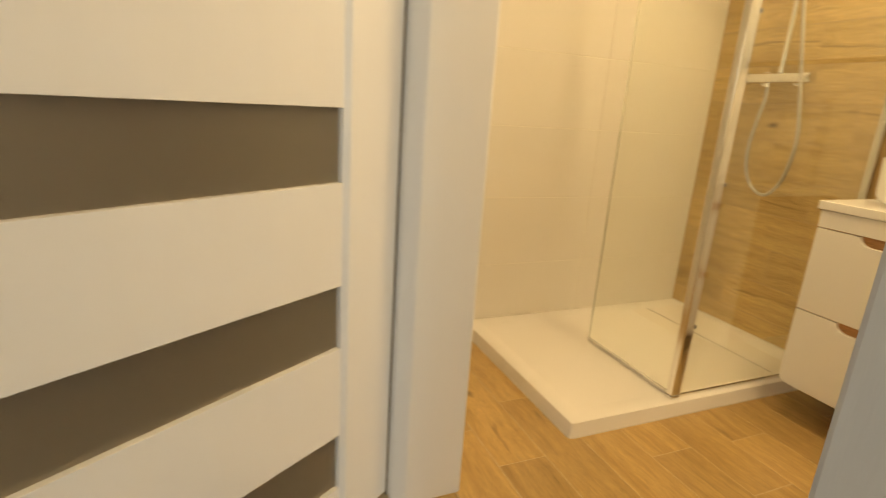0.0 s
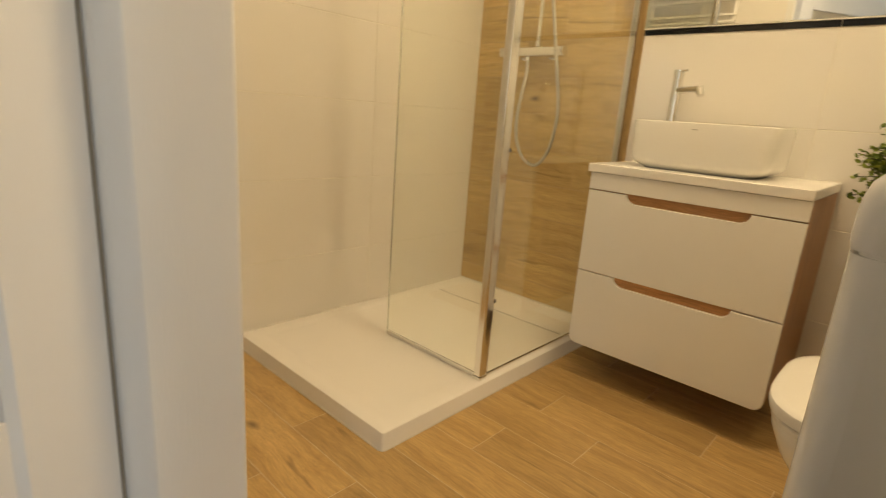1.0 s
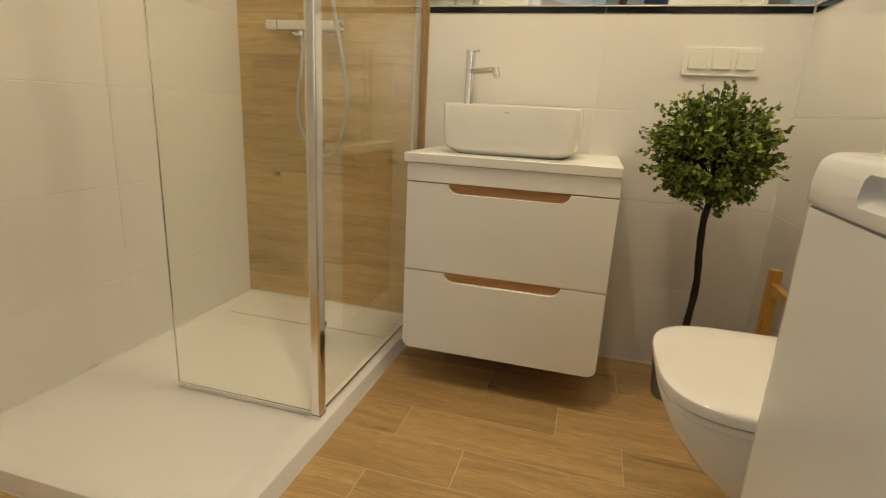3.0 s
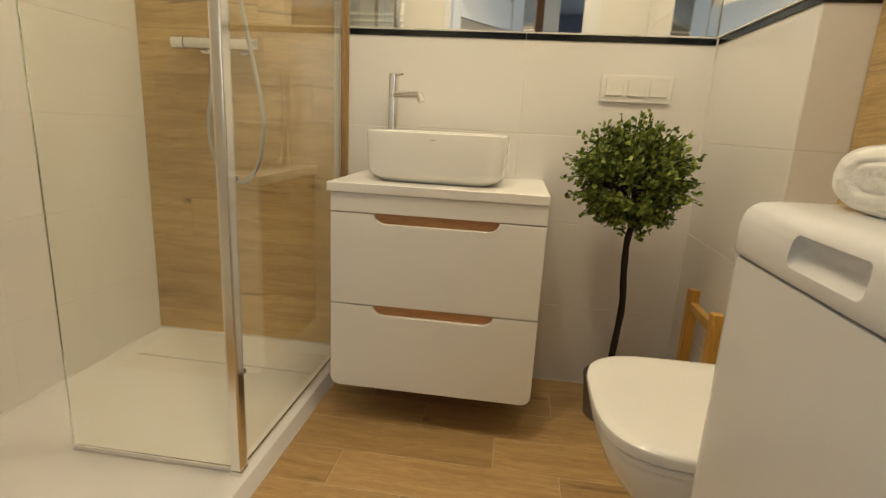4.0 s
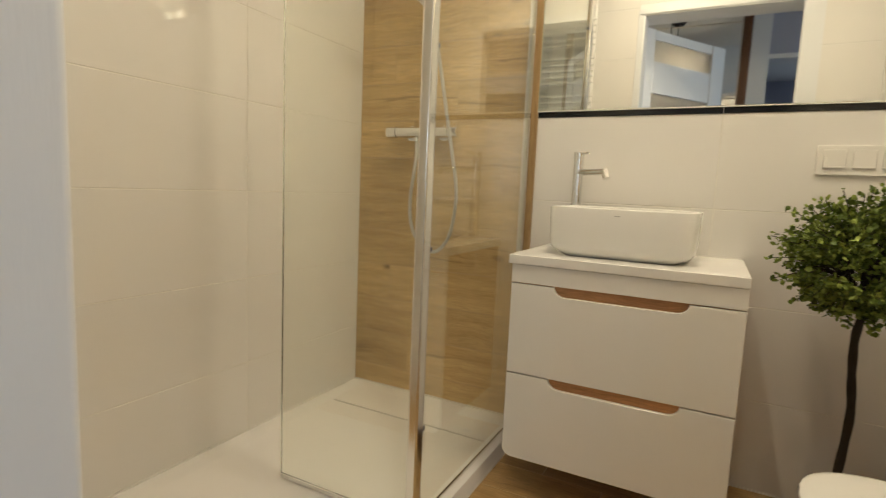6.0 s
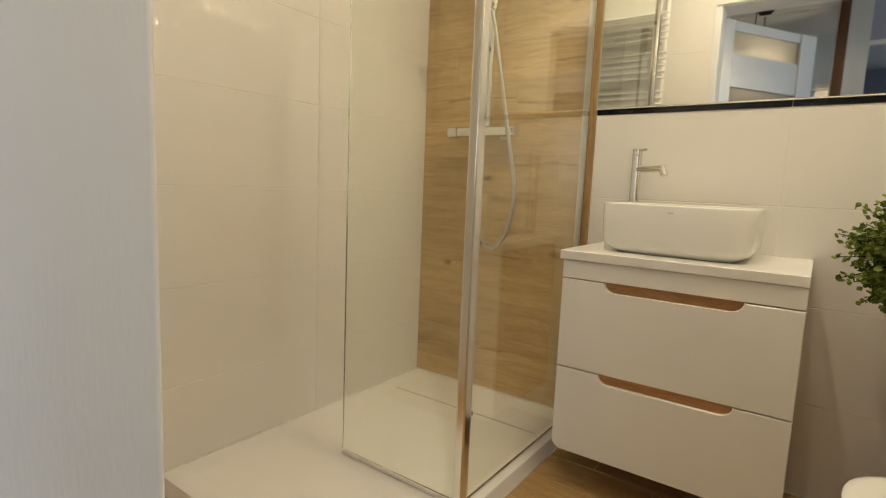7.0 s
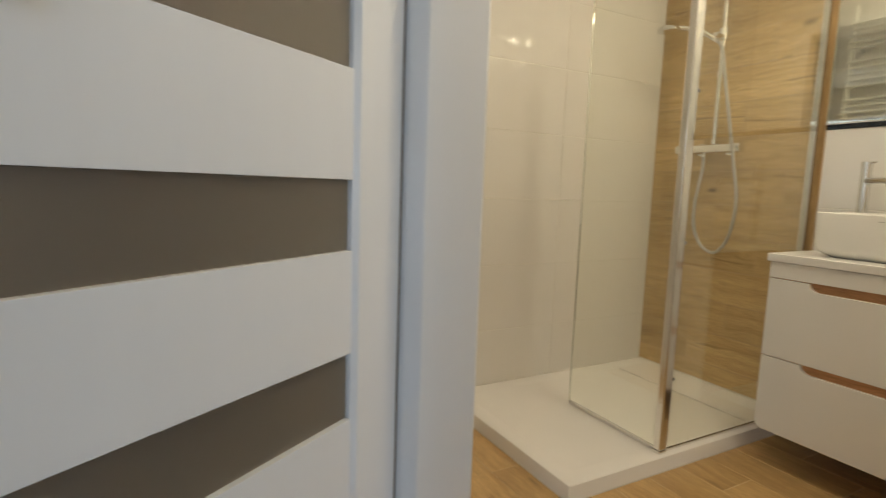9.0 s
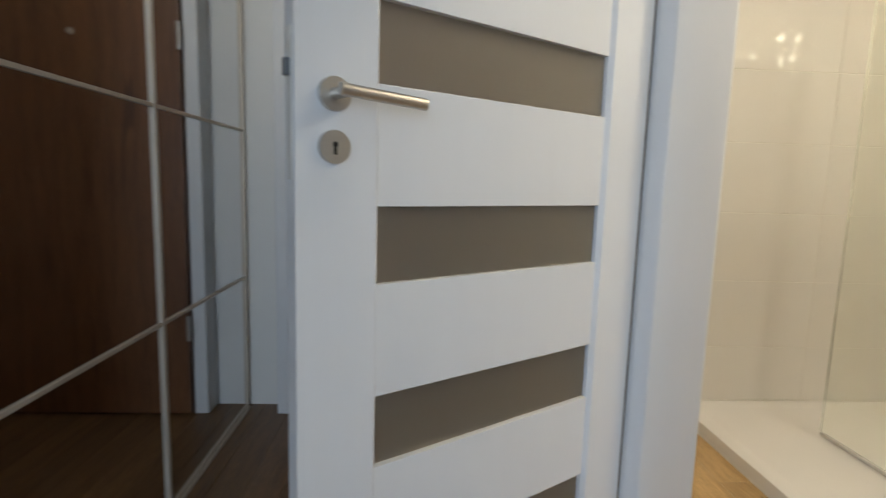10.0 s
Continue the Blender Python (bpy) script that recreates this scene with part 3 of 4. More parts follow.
def shower_screen():
    s = thing("shower_screen", (POST[0], POST[1], 0.046), "clear glass shower screen with a polished corner post", "shower screen")
    z0, z1 = 0.046, 2.05
    px, py = POST
    post = part("post", box(px - 0.024, px + 0.010, py - 0.015, py + 0.013, z0 + 0.012, z1, 0.006, 3), ALU, s, "polished metal corner post")
    part("post_groove", box(px + 0.0102, px + 0.020, py - 0.010, py + 0.010, z0 + 0.012, z1, 0.003), CHROME, s)
    part("foot", box(px - 0.025, px + 0.012, py - 0.016, py + 0.015, z0, z0 + 0.012, 0.003), CHROME, post)
    for z in (0.30, 0.77, 1.262, 1.72):
        part("clip", box(px + 0.0205, px + 0.032, py - 0.008, py + 0.008, z, z + 0.012, 0.002), PLASTIC_GAP_GREY, post)
    fixed = part("pane", box(px + 0.021, EAST - 0.030, py - 0.003, py + 0.003, z0 + 0.010, z1 - 0.01), GLASS, s, "clear glass side pane")
    swing = part("pane", box(px - 0.006, px, py + 0.016, 1.698, z0 + 0.012, z1 - 0.01), GLASS, s, "clear glass front pane")
    part("edge", box(px - 0.0062, px + 0.0002, 1.6982, 1.7005, z0 + 0.012, z1 - 0.0098), GLASS_EDGE, swing, "greenish glass edge")
    part("sill", box(px - 0.009, px + 0.003, py + 0.016, 1.698, z0 - 0.0005, z0 + 0.011, 0.002), PLATE, swing, "pale seal strip")
    part("sill", box(px + 0.021, EAST - 0.002, py - 0.006, py + 0.006, z0 - 0.0005, z0 + 0.009, 0.002), ALU, fixed)
    part("wall_profile", box(EAST - 0.032, EAST - 0.001, py + 0.006, py + 0.028, z0, z1, 0.004), ALU, s, "polished wall profile")
    part("wall_profile", box(EAST - 0.044, EAST - 0.0325, py - 0.004, py + 0.020, z0, z1, 0.003), CHROME, s)
    for ob in (fixed, swing):
        ob.visible_shadow = False
    return s


shower_screen()


def shower_set():
    s = thing("shower_mixer", (2.09, 1.70, 1.14), "chrome bar mixer with riser rail, hose and hand shower", "shower")
    zc, xc = 1.148, 2.085
    bar = part("body", rod((xc, 1.562, zc), (xc, 1.790, zc), 0.021, 28), CHROME, s)
    for a, b in ((1.522, 1.560), (1.792, 1.836)):
        bm = rod((xc, a, zc), (xc, b, zc), 0.0225, 28)
        part("knob", bm, CHROME, s, "chrome control knob")
    for y in (1.604, 1.748):
        part("union", rod((xc, y, zc), (EAST - 0.001, y, zc), 0.014, 20), CHROME, s)
        part("wall_rose", rod((EAST - 0.010, y, zc), (EAST - 0.001, y, zc), 0.030, 28), CHROME, s)
    part("outlet", rod((xc, 1.700, zc - 0.020), (xc, 1.700, zc - 0.036), 0.011, 18), CHROME, s)
    part("outlet", rod((xc, 1.655, zc + 0.020), (xc, 1.655, zc + 0.040), 0.012, 18), CHROME, s)
    rail = part("riser_rail", rod((xc + 0.005, 1.657, zc + 0.035), (xc + 0.005, 1.657, 2.16), 0.0105, 20), CHROME, s)
    for z in (1.475, 1.83, 2.12):
        part("rail_bracket", rod((xc + 0.005, 1.657, z), (EAST - 0.001, 1.657, z), 0.008, 14), CHROME, rail)
        part("rail_collar", rod((xc + 0.005, 1.657, z - 0.012), (xc + 0.005, 1.657, z + 0.012), 0.014, 20), CHROME, rail)
    slide = part("slider", rod((xc + 0.005, 1.657, 1.625), (xc + 0.005, 1.657, 1.675), 0.020, 22), CHROME, s)
    part("holder", rod((xc - 0.002, 1.658, 1.640), (xc - 0.050, 1.662, 1.640), 0.013, 18), CHROME, slide)
    shaft = bend([(2.032, 1.640, 1.606), (2.03, 1.662, 1.625), (1.985, 1.69, 1.650), (1.93, 1.722, 1.664), (1.895, 1.742, 1.666)], 5)
    hand = part("hand_shower", tube(shaft, 0.011, 14, radii=[0.0105 + 0.003 * math.sin(PI * i / 20) for i in range(len(shaft))]), CHROME, s, "chrome hand shower")
    head = loft([[(1.862 + r * math.cos(a), 1.762 + r * math.sin(a), z + 0.10 * (r * math.cos(a) * 0.4)) for a in (2 * PI * k / 28 for k in range(28))]
                 for r, z in ((0.020, 1.674), (0.042, 1.668), (0.050, 1.658), (0.050, 1.650), (0.045, 1.647))])
    part("spray_head", head, CHROME, hand)
    hose = bend([(xc, 1.700, zc - 0.034), (2.078, 1.694, 1.06), (2.055, 1.690, 0.98), (2.048, 1.698, 0.88), (2.046, 1.688, 0.78), (2.046, 1.645, 0.705), (2.046, 1.580, 0.680), (2.046, 1.527, 0.735),
                 (2.046, 1.503, 0.83), (2.046, 1.499, 0.93), (2.045, 1.520, 1.05), (2.044, 1.546, 1.18), (2.040, 1.572, 1.32), (2.036, 1.597, 1.45), (2.033, 1.612, 1.54), (2.032, 1.626, 1.586), (2.032, 1.640, 1.606)], 9)
    part("hose", tube(hose, 0.0068, 10), HOSE, s, "ribbed metal shower hose")
    return s


shower_set()


# ---- vanity ----
VX, VY0, VY1 = 1.694, 0.520, 1.138


def vanity():
    v = thing("vanity_unit", (1.9, 0.83, 0.13), "wall-hung vanity with white fronts and oak-look sides", "cabinet")
    fx = VX + 0.006
    b0, b1 = VY0 + 0.001, VY1 - 0.010
    part("carcass", box(fx + 0.019, EAST - 0.001, b0 + 0.001, b1 - 0.001, 0.150, 0.7180, 0.001), VENEER, v, "oak-look carcass")
    part("finger_rail", box(fx + 0.012, fx + 0.0185, b0 + 0.02, b1 - 0.02, 0.575, 0.664), VENEER_Y, v)
    part("finger_rail", box(fx + 0.012, fx + 0.0185, b0 + 0.02, b1 - 0.02, 0.300, 0.392), VENEER_Y, v)
    part("fascia", box(fx, fx + 0.018, b0, b1, 0.6645, 0.7180, 0.0015), LACQUER, v)

    def front(z0, z1, rounded):
        depth, y0, y1 = 0.026, 0.649, 1.000
        cut = []
        for i in range(9):
            t = i / 8
            cut.append((y1 - 0.032 * (1 - math.cos(t * PI / 2)), z1 - depth * math.sin(t * PI / 2)))
        cut2 = [(y0 + 0.032 * (1 - math.sin(i / 8 * PI / 2)), z1 - depth * math.cos(i / 8 * PI / 2)) for i in range(9)]
        r = 0.028
        low = arc(b0 + r, z0 + r, r, 180, 270, 6) + arc(b1 - r, z0 + r, r, 270, 360, 6) if rounded else [(b0, z0), (b1, z0)]
        outline = [(b1, z1)] + cut + cut2 + [(b0, z1)] + low
        return slab(outline, "x", fx, fx + 0.018, 0.0015, 1)

    part("drawer_front", front(0.3915, 0.6610, False), LACQUER, v, "white drawer front with a scooped grip")
    part("drawer_front", front(0.126, 0.3875, True), LACQUER, v, "white drawer front with a scooped grip")
    return v


vanity()
top = thing("countertop", (1.9, 0.83, 0.719), "thin white lacquered countertop on the vanity", "countertop")
part("slab", box(VX, EAST - 0.001, VY0, VY1, 0.7190, 0.7465, 0.003, 3), LACQUER, top)
part("sealant_line", box(EAST - 0.0045, EAST - 0.0012, VY0 + 0.002, VY1 - 0.002, 0.7466, 0.7500, 0.001), PLATE, top)
# thin grey filler, its colour standing for shade below the slab
part("shadow_gap", box(VX + 0.012, EAST - 0.002, VY0 + 0.004, VY1 - 0.013, 0.7181, 0.7189), PLASTIC_GAP_GREY, top)


def super_ring(cx, cy, ax, ay, z, n=2.0, count=88, power=6.5):
    pts = []
    for k in range(count):
        a = 2 * PI * k / count
        c, s_ = math.cos(a), math.sin(a)
        r = (abs(c) ** power + abs(s_) ** power) ** (-1 / power)
        pts.append((cx + ax * r * c, cy + ay * r * s_, z))
    return pts


def basin():
    b = thing("wash_basin", (1.925, 0.85, 0.7465), "white rounded rectangular ceramic vessel basin on the countertop", "wash basin")
    cx, cy, zt = 1.915, 0.852, 0.892
    profile = [(0.124, 0.166, 0.7468), (0.129, 0.171, 0.749), (0.136, 0.180, 0.7535), (0.147, 0.194, 0.7605), (0.1545, 0.2035, 0.769), (0.1585, 0.2085, 0.779), (0.1605, 0.211, 0.800), (0.1625, 0.2145, zt - 0.003), (0.1615, 0.2135, zt - 0.0008), (0.160, 0.212, zt),
               (0.1565, 0.2085, zt - 0.001), (0.1545, 0.206, zt - 0.006), (0.150, 0.200, 0.82), (0.130, 0.178, 0.782), (0.07, 0.10, 0.774), (0.02, 0.02, 0.772)]
    part("bowl", loft([super_ring(cx, cy - 0.001, ax * 0.965, ay * 0.965, z) for ax, ay, z in profile]), CERAMIC, b)
    part("drain", rod((cx, cy, 0.7725), (cx, cy, 0.777), 0.030, 24), CHROME, b)
    # grey ring paints the shadow line under the bowl's foot
    part("base_shade_line", loft([super_ring(cx, cy - 0.001, 0.1212, 0.1618, z) for z in (0.7466, 0.7490)]), PLASTIC_GAP_GREY, b)
    mark = box(cx - 0.1588, cx - 0.1572, cy - 0.008, cy + 0.008, 0.871, 0.8733)
    part("mark", mark, SLOT_MARK_GREY, b)
    return b


basin()


def tap():
    t = thing("basin_tap", (2.085, 1.045, 0.7465), "tall slim chrome basin tap with a side spout", "tap")
    x, y = 2.083, 1.046
    part("flange", rod((x, y, 0.7465), (x, y, 0.752), 0.024, 28), CHROME, t)
    part("column", rod((x, y, 0.7521), (x, y, 1.052), 0.0165, 28), CHROME, t)
    part("cap", rod((x, y, 1.0525), (x, y, 1.072), 0.0172, 28), CHROME, t)
    d = Vector((-0.62, -0.78, 0)).normalized()
    tip = Vector((x, y, 1.066))
    part("lever", tube([tip + d * 0.008, tip + d * 0.03 + Vector((0, 0, 0.002)), tip + d * 0.045 + Vector((0, 0, 0.003))], 0.004, 10), CHROME, t)
    o = Vector((x, y, 1.004))
    spout = tube([o + d * 0.012, o + d * 0.06, o + d * 0.130, o + d * 0.141 - Vector((0, 0, 0.004))], 0.0112, 18)
    part("spout", spout, CHROME, t)
    e = o + d * 0.135
    part("nozzle", rod(e + Vector((0, 0, 0.006)) - d * 0.004, e - Vector((0, 0, 0.021)) + d * 0.010, 0.0118, 20), CHROME, t)
    return t


tap()


def switches():
    s = thing("switch_panel", (EAST, 0.25, 1.06), "white triple wall switch and socket panel", "switch")
    part("frame", box(EAST - 0.009, EAST - 0.0005, 0.140, 0.365, 1.017, 1.102, 0.003), PLATE, s)
    part("frame_lip", box(EAST - 0.0105, EAST - 0.0095, 0.142, 0.363, 1.017, 1.0205), PLATE, s)
    for y in (0.322, 0.2525, 0.183):
        r = part("rocker", box(EAST - 0.0125, EAST - 0.0092, y - 0.027, y + 0.027, 1.036, 1.090, 0.003), PLATE, s)
        part("lip", box(EAST - 0.0150, EAST - 0.0127, y - 0.025, y + 0.025, 1.036, 1.041, 0.001), PLATE, r)
    return s


switches()


# ---- plant ----
def plant():
    p = thing("topiary_plant", (1.93, 0.235, 0), "small ball-shaped box topiary with a dark stem in a metal pot", "plant")
    px, py = 1.935, 0.246
    pot = [(0.078, 0.0), (0.082, 0.002), (0.092, 0.128), (0.0945, 0.133), (0.0945, 0.141), (0.090, 0.141), (0.087, 0.122), (0.02, 0.120)]
    part("pot", loft([[(px + r * math.cos(2 * PI * k / 36), py + r * math.sin(2 * PI * k / 36), z) for k in range(36)] for r, z in pot]), POT_METAL, p, "dark grey metal pot")
    part("soil", loft([[(px + r * math.cos(2 * PI * k / 24), py + r * math.sin(2 * PI * k / 24), z) for k in range(24)] for r, z in ((0.0855, 0.112), (0.075, 0.124), (0.03, 0.128))]), SOIL, p)
    c = Vector((1.865, 0.284, 0.796))
    stem = bend([(px, py + 0.020, 0.115), (px - 0.002, py + 0.010, 0.25), (px - 0.018, py + 0.006, 0.39), (px - 0.036, py + 0.018, 0.50), (px - 0.058, py + 0.026, 0.60), (c.x, c.y - 0.018, 0.68), (c.x, c.y - 0.01, 0.78)], 6)
    part("stem", tube(stem, 0.011, 10, radii=[0.0112 - 0.0020 * i / len(stem) + 0.0007 * math.sin(i * 1.3) for i in range(len(stem))]), BARK, p)
    twigs = bmesh.new()
    leaves = bmesh.new()
    for i in range(260):
        z = 1 - 2 * (i + 0.5) / 260
        a = i * 2.39996
        d = Vector((math.cos(a) * math.sqrt(1 - z * z), math.sin(a) * math.sqrt(1 - z * z), z))
        d = (d + Vector((rnd.uniform(-.2, .2), rnd.uniform(-.2, .2), rnd.uniform(-.2, .2)))).normalized()
        r = (0.170 + 0.012 * math.sin(5 * a + 3 * z) + 0.022 * noise.noise(d * 2.6)) * rnd.uniform(0.80, 1.10)
        if d.z < -0.35:
            r *= 0.93
        foot = c + d * 0.03 - Vector((0, 0, 0.05))
        end = c + d * r
        end.z = c.z + (end.z - c.z) * 0.97
        line = bend([foot, c + d * r * 0.55, end], 3)
        tube(line, 0.0011, 4, bm=twigs)
        bunch = rnd.randint(25, 30)
        for k in range(bunch):
            t = 0.45 + 0.57 * k / bunch
            base = foot.lerp(end, t) if t <= 1 else end + d * (t - 1) * 0.1
            base = base + Vector((rnd.gauss(0, 1), rnd.gauss(0, 1), rnd.gauss(0, 1))) * 0.006
            out = (d * 0.42 + Vector((rnd.gauss(0, 1), rnd.gauss(0, 1), rnd.gauss(0, 1) + 0.15)) * 0.75).normalized()
            side = out.cross(Vector((rnd.gauss(0, 1), rnd.gauss(0, 1), rnd.gauss(0, 1)))).normalized()
            nrm = side.cross(out)
            L, W = rnd.uniform(0.010, 0.019), rnd.uniform(0.0043, 0.0074)
            q = [base, base + out * L * 0.45 + side * W + nrm * 0.0015, base + out * L * 0.85 + side * W * 0.65, base + out * L, base + out * L * 0.85 - side * W * 0.65, base + out * L * 0.45 - side * W + nrm * 0.0015]
            vs = [leaves.verts.new(v) for v in q]
            mid = leaves.verts.new(base + out * L * 0.5 - nrm * 0.0012)
            for j in range(6):
                leaves.faces.new((vs[j], vs[(j + 1) % 6], mid))
    part("branching", twigs, BARK, p)
    tagged(part("crown", leaves, LEAF, p, "dense crown of small green leaves"), kind="stuff")
    return p


plant()


# ---- toilet ----
def toilet():
    t = thing("toilet", (1.215, SOUTH, 0.08), "wall-hung white ceramic toilet with its lid closed", "toilet")
    cx, back = 1.215, SOUTH + 0.001

    def ring(z, w, front, rear=back, n=40):
        """A D-shaped ring: straight at the wall, round in front."""
        half = n // 2
        straight = rear + (front - rear) * 0.60
        pts = [(cx - w, rear, z)]
        for k in range(half + 1):
            a = PI * k / half
            ca, sa = math.cos(a), math.sin(a)
            pts.append((cx - w * math.copysign(abs(ca) ** 0.60, ca), straight + (front - 0.006 - straight) * abs(sa) ** 0.60, z))
        pts.append((cx + w, rear, z))
        return pts
    part("bowl", loft([ring(0.090, 0.075, 0.05), ring(0.105, 0.100, 0.11), ring(0.16, 0.120, 0.205), ring(0.22, 0.140, 0.300), ring(0.29, 0.160, 0.378), ring(0.35, 0.174, 0.423), ring(0.390, 0.181, 0.440), ring(0.404, 0.182, 0.442), ring(0.408, 0.180, 0.440)]), CERAMIC, t)
    part("seat", loft([ring(0.4095, 0.181, 0.441, back + 0.07), ring(0.411, 0.184, 0.444, back + 0.07), ring(0.419, 0.185, 0.445, back + 0.07), ring(0.4215, 0.183, 0.443, back + 0.07)]), CERAMIC, t, "white seat ring")
    # dark filler between seat and lid, in place of the gap's shade
    part("seat_gap_shade", loft([ring(0.4216, 0.179, 0.439, back + 0.075), ring(0.4243, 0.179, 0.439, back + 0.075)]), PLASTIC_GAP_GREY, t)
    part("lid", loft([ring(0.4245, 0.184, 0.446, back + 0.065), ring(0.4265, 0.187, 0.450, back + 0.065), ring(0.440, 0.188, 0.452, back + 0.065), ring(0.445, 0.187, 0.4505, back + 0.066), ring(0.4485, 0.183, 0.445, back + 0.068), ring(0.4505, 0.174, 0.434, back + 0.074), ring(0.4515, 0.13, 0.38, back + 0.10)]), CERAMIC, t, "closed white lid")
    for x in (cx - 0.09, cx + 0.09):
        part("hinge", rod((x - 0.02, back + 0.045, 0.424), (x + 0.02, back + 0.045, 0.424), 0.012, 16), CHROME, t)
    return t


toilet()


# ---- bamboo toilet-roll stand ----
stand = thing("toilet_roll_stand", (1.80, 0.075, 0), "bamboo stand of two posts and cross bars by the wall", "stand")
part("base", box(1.63, 1.92, 0.030, 0.135, 0.0, 0.020, 0.004), BAMBOO, stand)
part("post", box(1.862, 1.892, 0.045, 0.075, 0.0205, 0.475, 0.003), BAMBOO, stand)
part("post", box(1.662, 1.692, 0.048, 0.078, 0.0205, 0.470, 0.003), BAMBOO, stand)
part("cross_bar", box(1.6925, 1.8615, 0.052, 0.072, 0.412, 0.440, 0.003), BAMBOO, stand)
part("cross_bar", box(1.6925, 1.8615, 0.052, 0.072, 0.16, 0.19, 0.003), BAMBOO, stand)


# ---- washing machine ----
def washing_machine():
    w = thing("washing_machine", (0.784, 0.13, 0), "white top-loading washing machine with a rounded lid", "washing machine")
    x0, x1, y0, y1 = 0.603, 0.965, SOUTH + 0.004, 0.350
    body = [(x, y) for x, y in round_rect(x0, x1, y0, y1, 0.028, 8)]
    part("body", slab(body, "z", 0.015, 0.7842), BODY_ENAMEL, w)
    part("collar", slab(round_rect(x0 + 0.0006, x1 - 0.0006, y0, y1 - 0.006, 0.02, 5), "z", 0.7844, 0.7873), ENAMEL, w)
    # grey strip stands for the shade in the lid's front seam
    part("seam", box(x0 + 0.03, x1 - 0.026, y1 - 0.0058, y1 - 0.0025, 0.7845, 0.7872), PLASTIC_GAP_GREY, w, "grey strip painting the dark gap under the lid")

    def ring(d, z, front):
        e = d * 0.30
        return [(x, y, z) for x, y in round_rect(x0 + e, x1 - e, y0, y1 - front, max(0.012, 0.024 - d * 0.2), 6)]
    lid = part("lid", loft([ring(0.0, 0.7875, 0.0), ring(-0.003, 0.794, -0.002), ring(-0.004, 0.812, -0.002), ring(-0.002, 0.828, 0.0), ring(0.001, 0.838, 0.003), ring(0.006, 0.8445, 0.009), ring(0.012, 0.8485, 0.017), ring(0.026, 0.8505, 0.034), ring(0.05, 0.8512, 0.07)]), ENAMEL, w, "glossy white rounded lid with a grip recess")
    cut = box(-0.058, 0.058, -0.022, 0.022, -0.0115, 0.0115, 0.010, 6)
    cut.transform(Matrix.Translation((0.768, 0.3530, 0.8160)) @ Matrix.Rotation(radians(-38), 4, "X"))
    tool = new("tool", mesh_of(cut, "tool"))
    mod = lid.modifiers.new("recess", "BOOLEAN")
    mod.object, mod.operation, mod.solver = tool, "DIFFERENCE", "EXACT"
    made = bpy.data.meshes.new_from_object(lid.evaluated_get(bpy.context.evaluated_depsgraph_get()))
    lid.modifiers.remove(mod)
    soft = bmesh.new()
    soft.from_mesh(made)
    for e in soft.edges:
        e.smooth = len(e.link_faces) == 2 and e.calc_face_angle(0.0) < radians(28)
    for f in soft.faces:
        f.smooth = True
    soft.to_mesh(made)
    soft.free()
    lid.data = made
    bpy.data.objects.remove(tool)
    return w


machine = washing_machine()


def towel():
    """A rolled terry towel: an oval roll whose soft ends show the winding."""
    cx, ax, az, y0, y1 = 0.852, 0.094, 0.0355, 0.02, 0.262
    cz, count = 0.8508 + az, 96

    def edge(a, scale):
        c, s_ = math.cos(a), math.sin(a)
        r = (abs(c) ** 2.4 + abs(s_) ** 2.4) ** (-1 / 2.4) * scale
        return r * c * ax, r * s_ * az

    def wound(a, f):
        """Depth of the groove between two turns at radius f."""
        g = 0.5 + 0.5 * math.cos(2 * PI * (f * 2.4 - a / (2 * PI)))
        return 0.0032 * g ** 4 * min(1.0, f * 3) * (1.0 if f < 0.97 else 0.4)
    rings = []

    def add(f, y, face):
        row = []
        for k in range(count):
            a = 2 * PI * k / count
            u, v = edge(a, f)
            wob = 0.0030 * noise.noise((u * 30, v * 40, y * 22)) + 0.0012 * noise.noise((u * 120, v * 120, y * 90))
            low = max(-az + 0.0002, v * (1 + wob * 12))
            row.append((cx + u * (1 + wob * 8), y - face * (wound(a, f) + wob), cz + low))
        rings.append(row)
    ends = [k / 22 for k in range(1, 20)] + [0.90, 0.935, 0.965, 0.985]
    for f in ends:
        add(f, y0 - 0.014 * (1 - f ** 5), -1)
    for k in range(31):
        add(1.0, y0 + 0.006 + (y1 - y0 - 0.012) * k / 30, 0)
    for f in reversed(ends):
        add(f, y1 + 0.014 * (1 - f ** 5), 1)
    bm = loft(rings)
    for f in bm.faces:
        f.smooth = True
    return solid("rolled_towel", bm, TERRY, "thick white terry towel rolled up on the machine", "towel")


towel()


# ---- mirrors, black strip ----
def mirrors():
    z0, z1 = 1.2235, 2.03
    a = tagged(new("wall_mirror"), "large frameless wall mirror above the black tile strip", "mirror")
    a.location = (EAST, 0.62, z0)
    part("pane", box(EAST - 0.008, EAST - 0.001, PIER_Y + 0.010, 1.218, z0, z1, 0.001), MIRROR, a)
    part("edge", box(EAST - 0.009, EAST - 0.0005, 1.2182, 1.2195, z0, z1), GLASS_EDGE, a)
    b = tagged(new("wall_mirror"), "frameless mirror on the boxed corner beside the large mirror", "mirror")
    b.location = (1.85, PIER_Y, z0)
    part("pane", box(PIER_X + 0.004, EAST - 0.011, PIER_Y + 0.001, PIER_Y + 0.008, z0, z1, 0.001), MIRROR, b)
    part("edge", box(PIER_X + 0.001, PIER_X + 0.0038, PIER_Y + 0.0005, PIER_Y + 0.0085, z0, z1), PLASTIC_GAP_GREY, b)


mirrors()


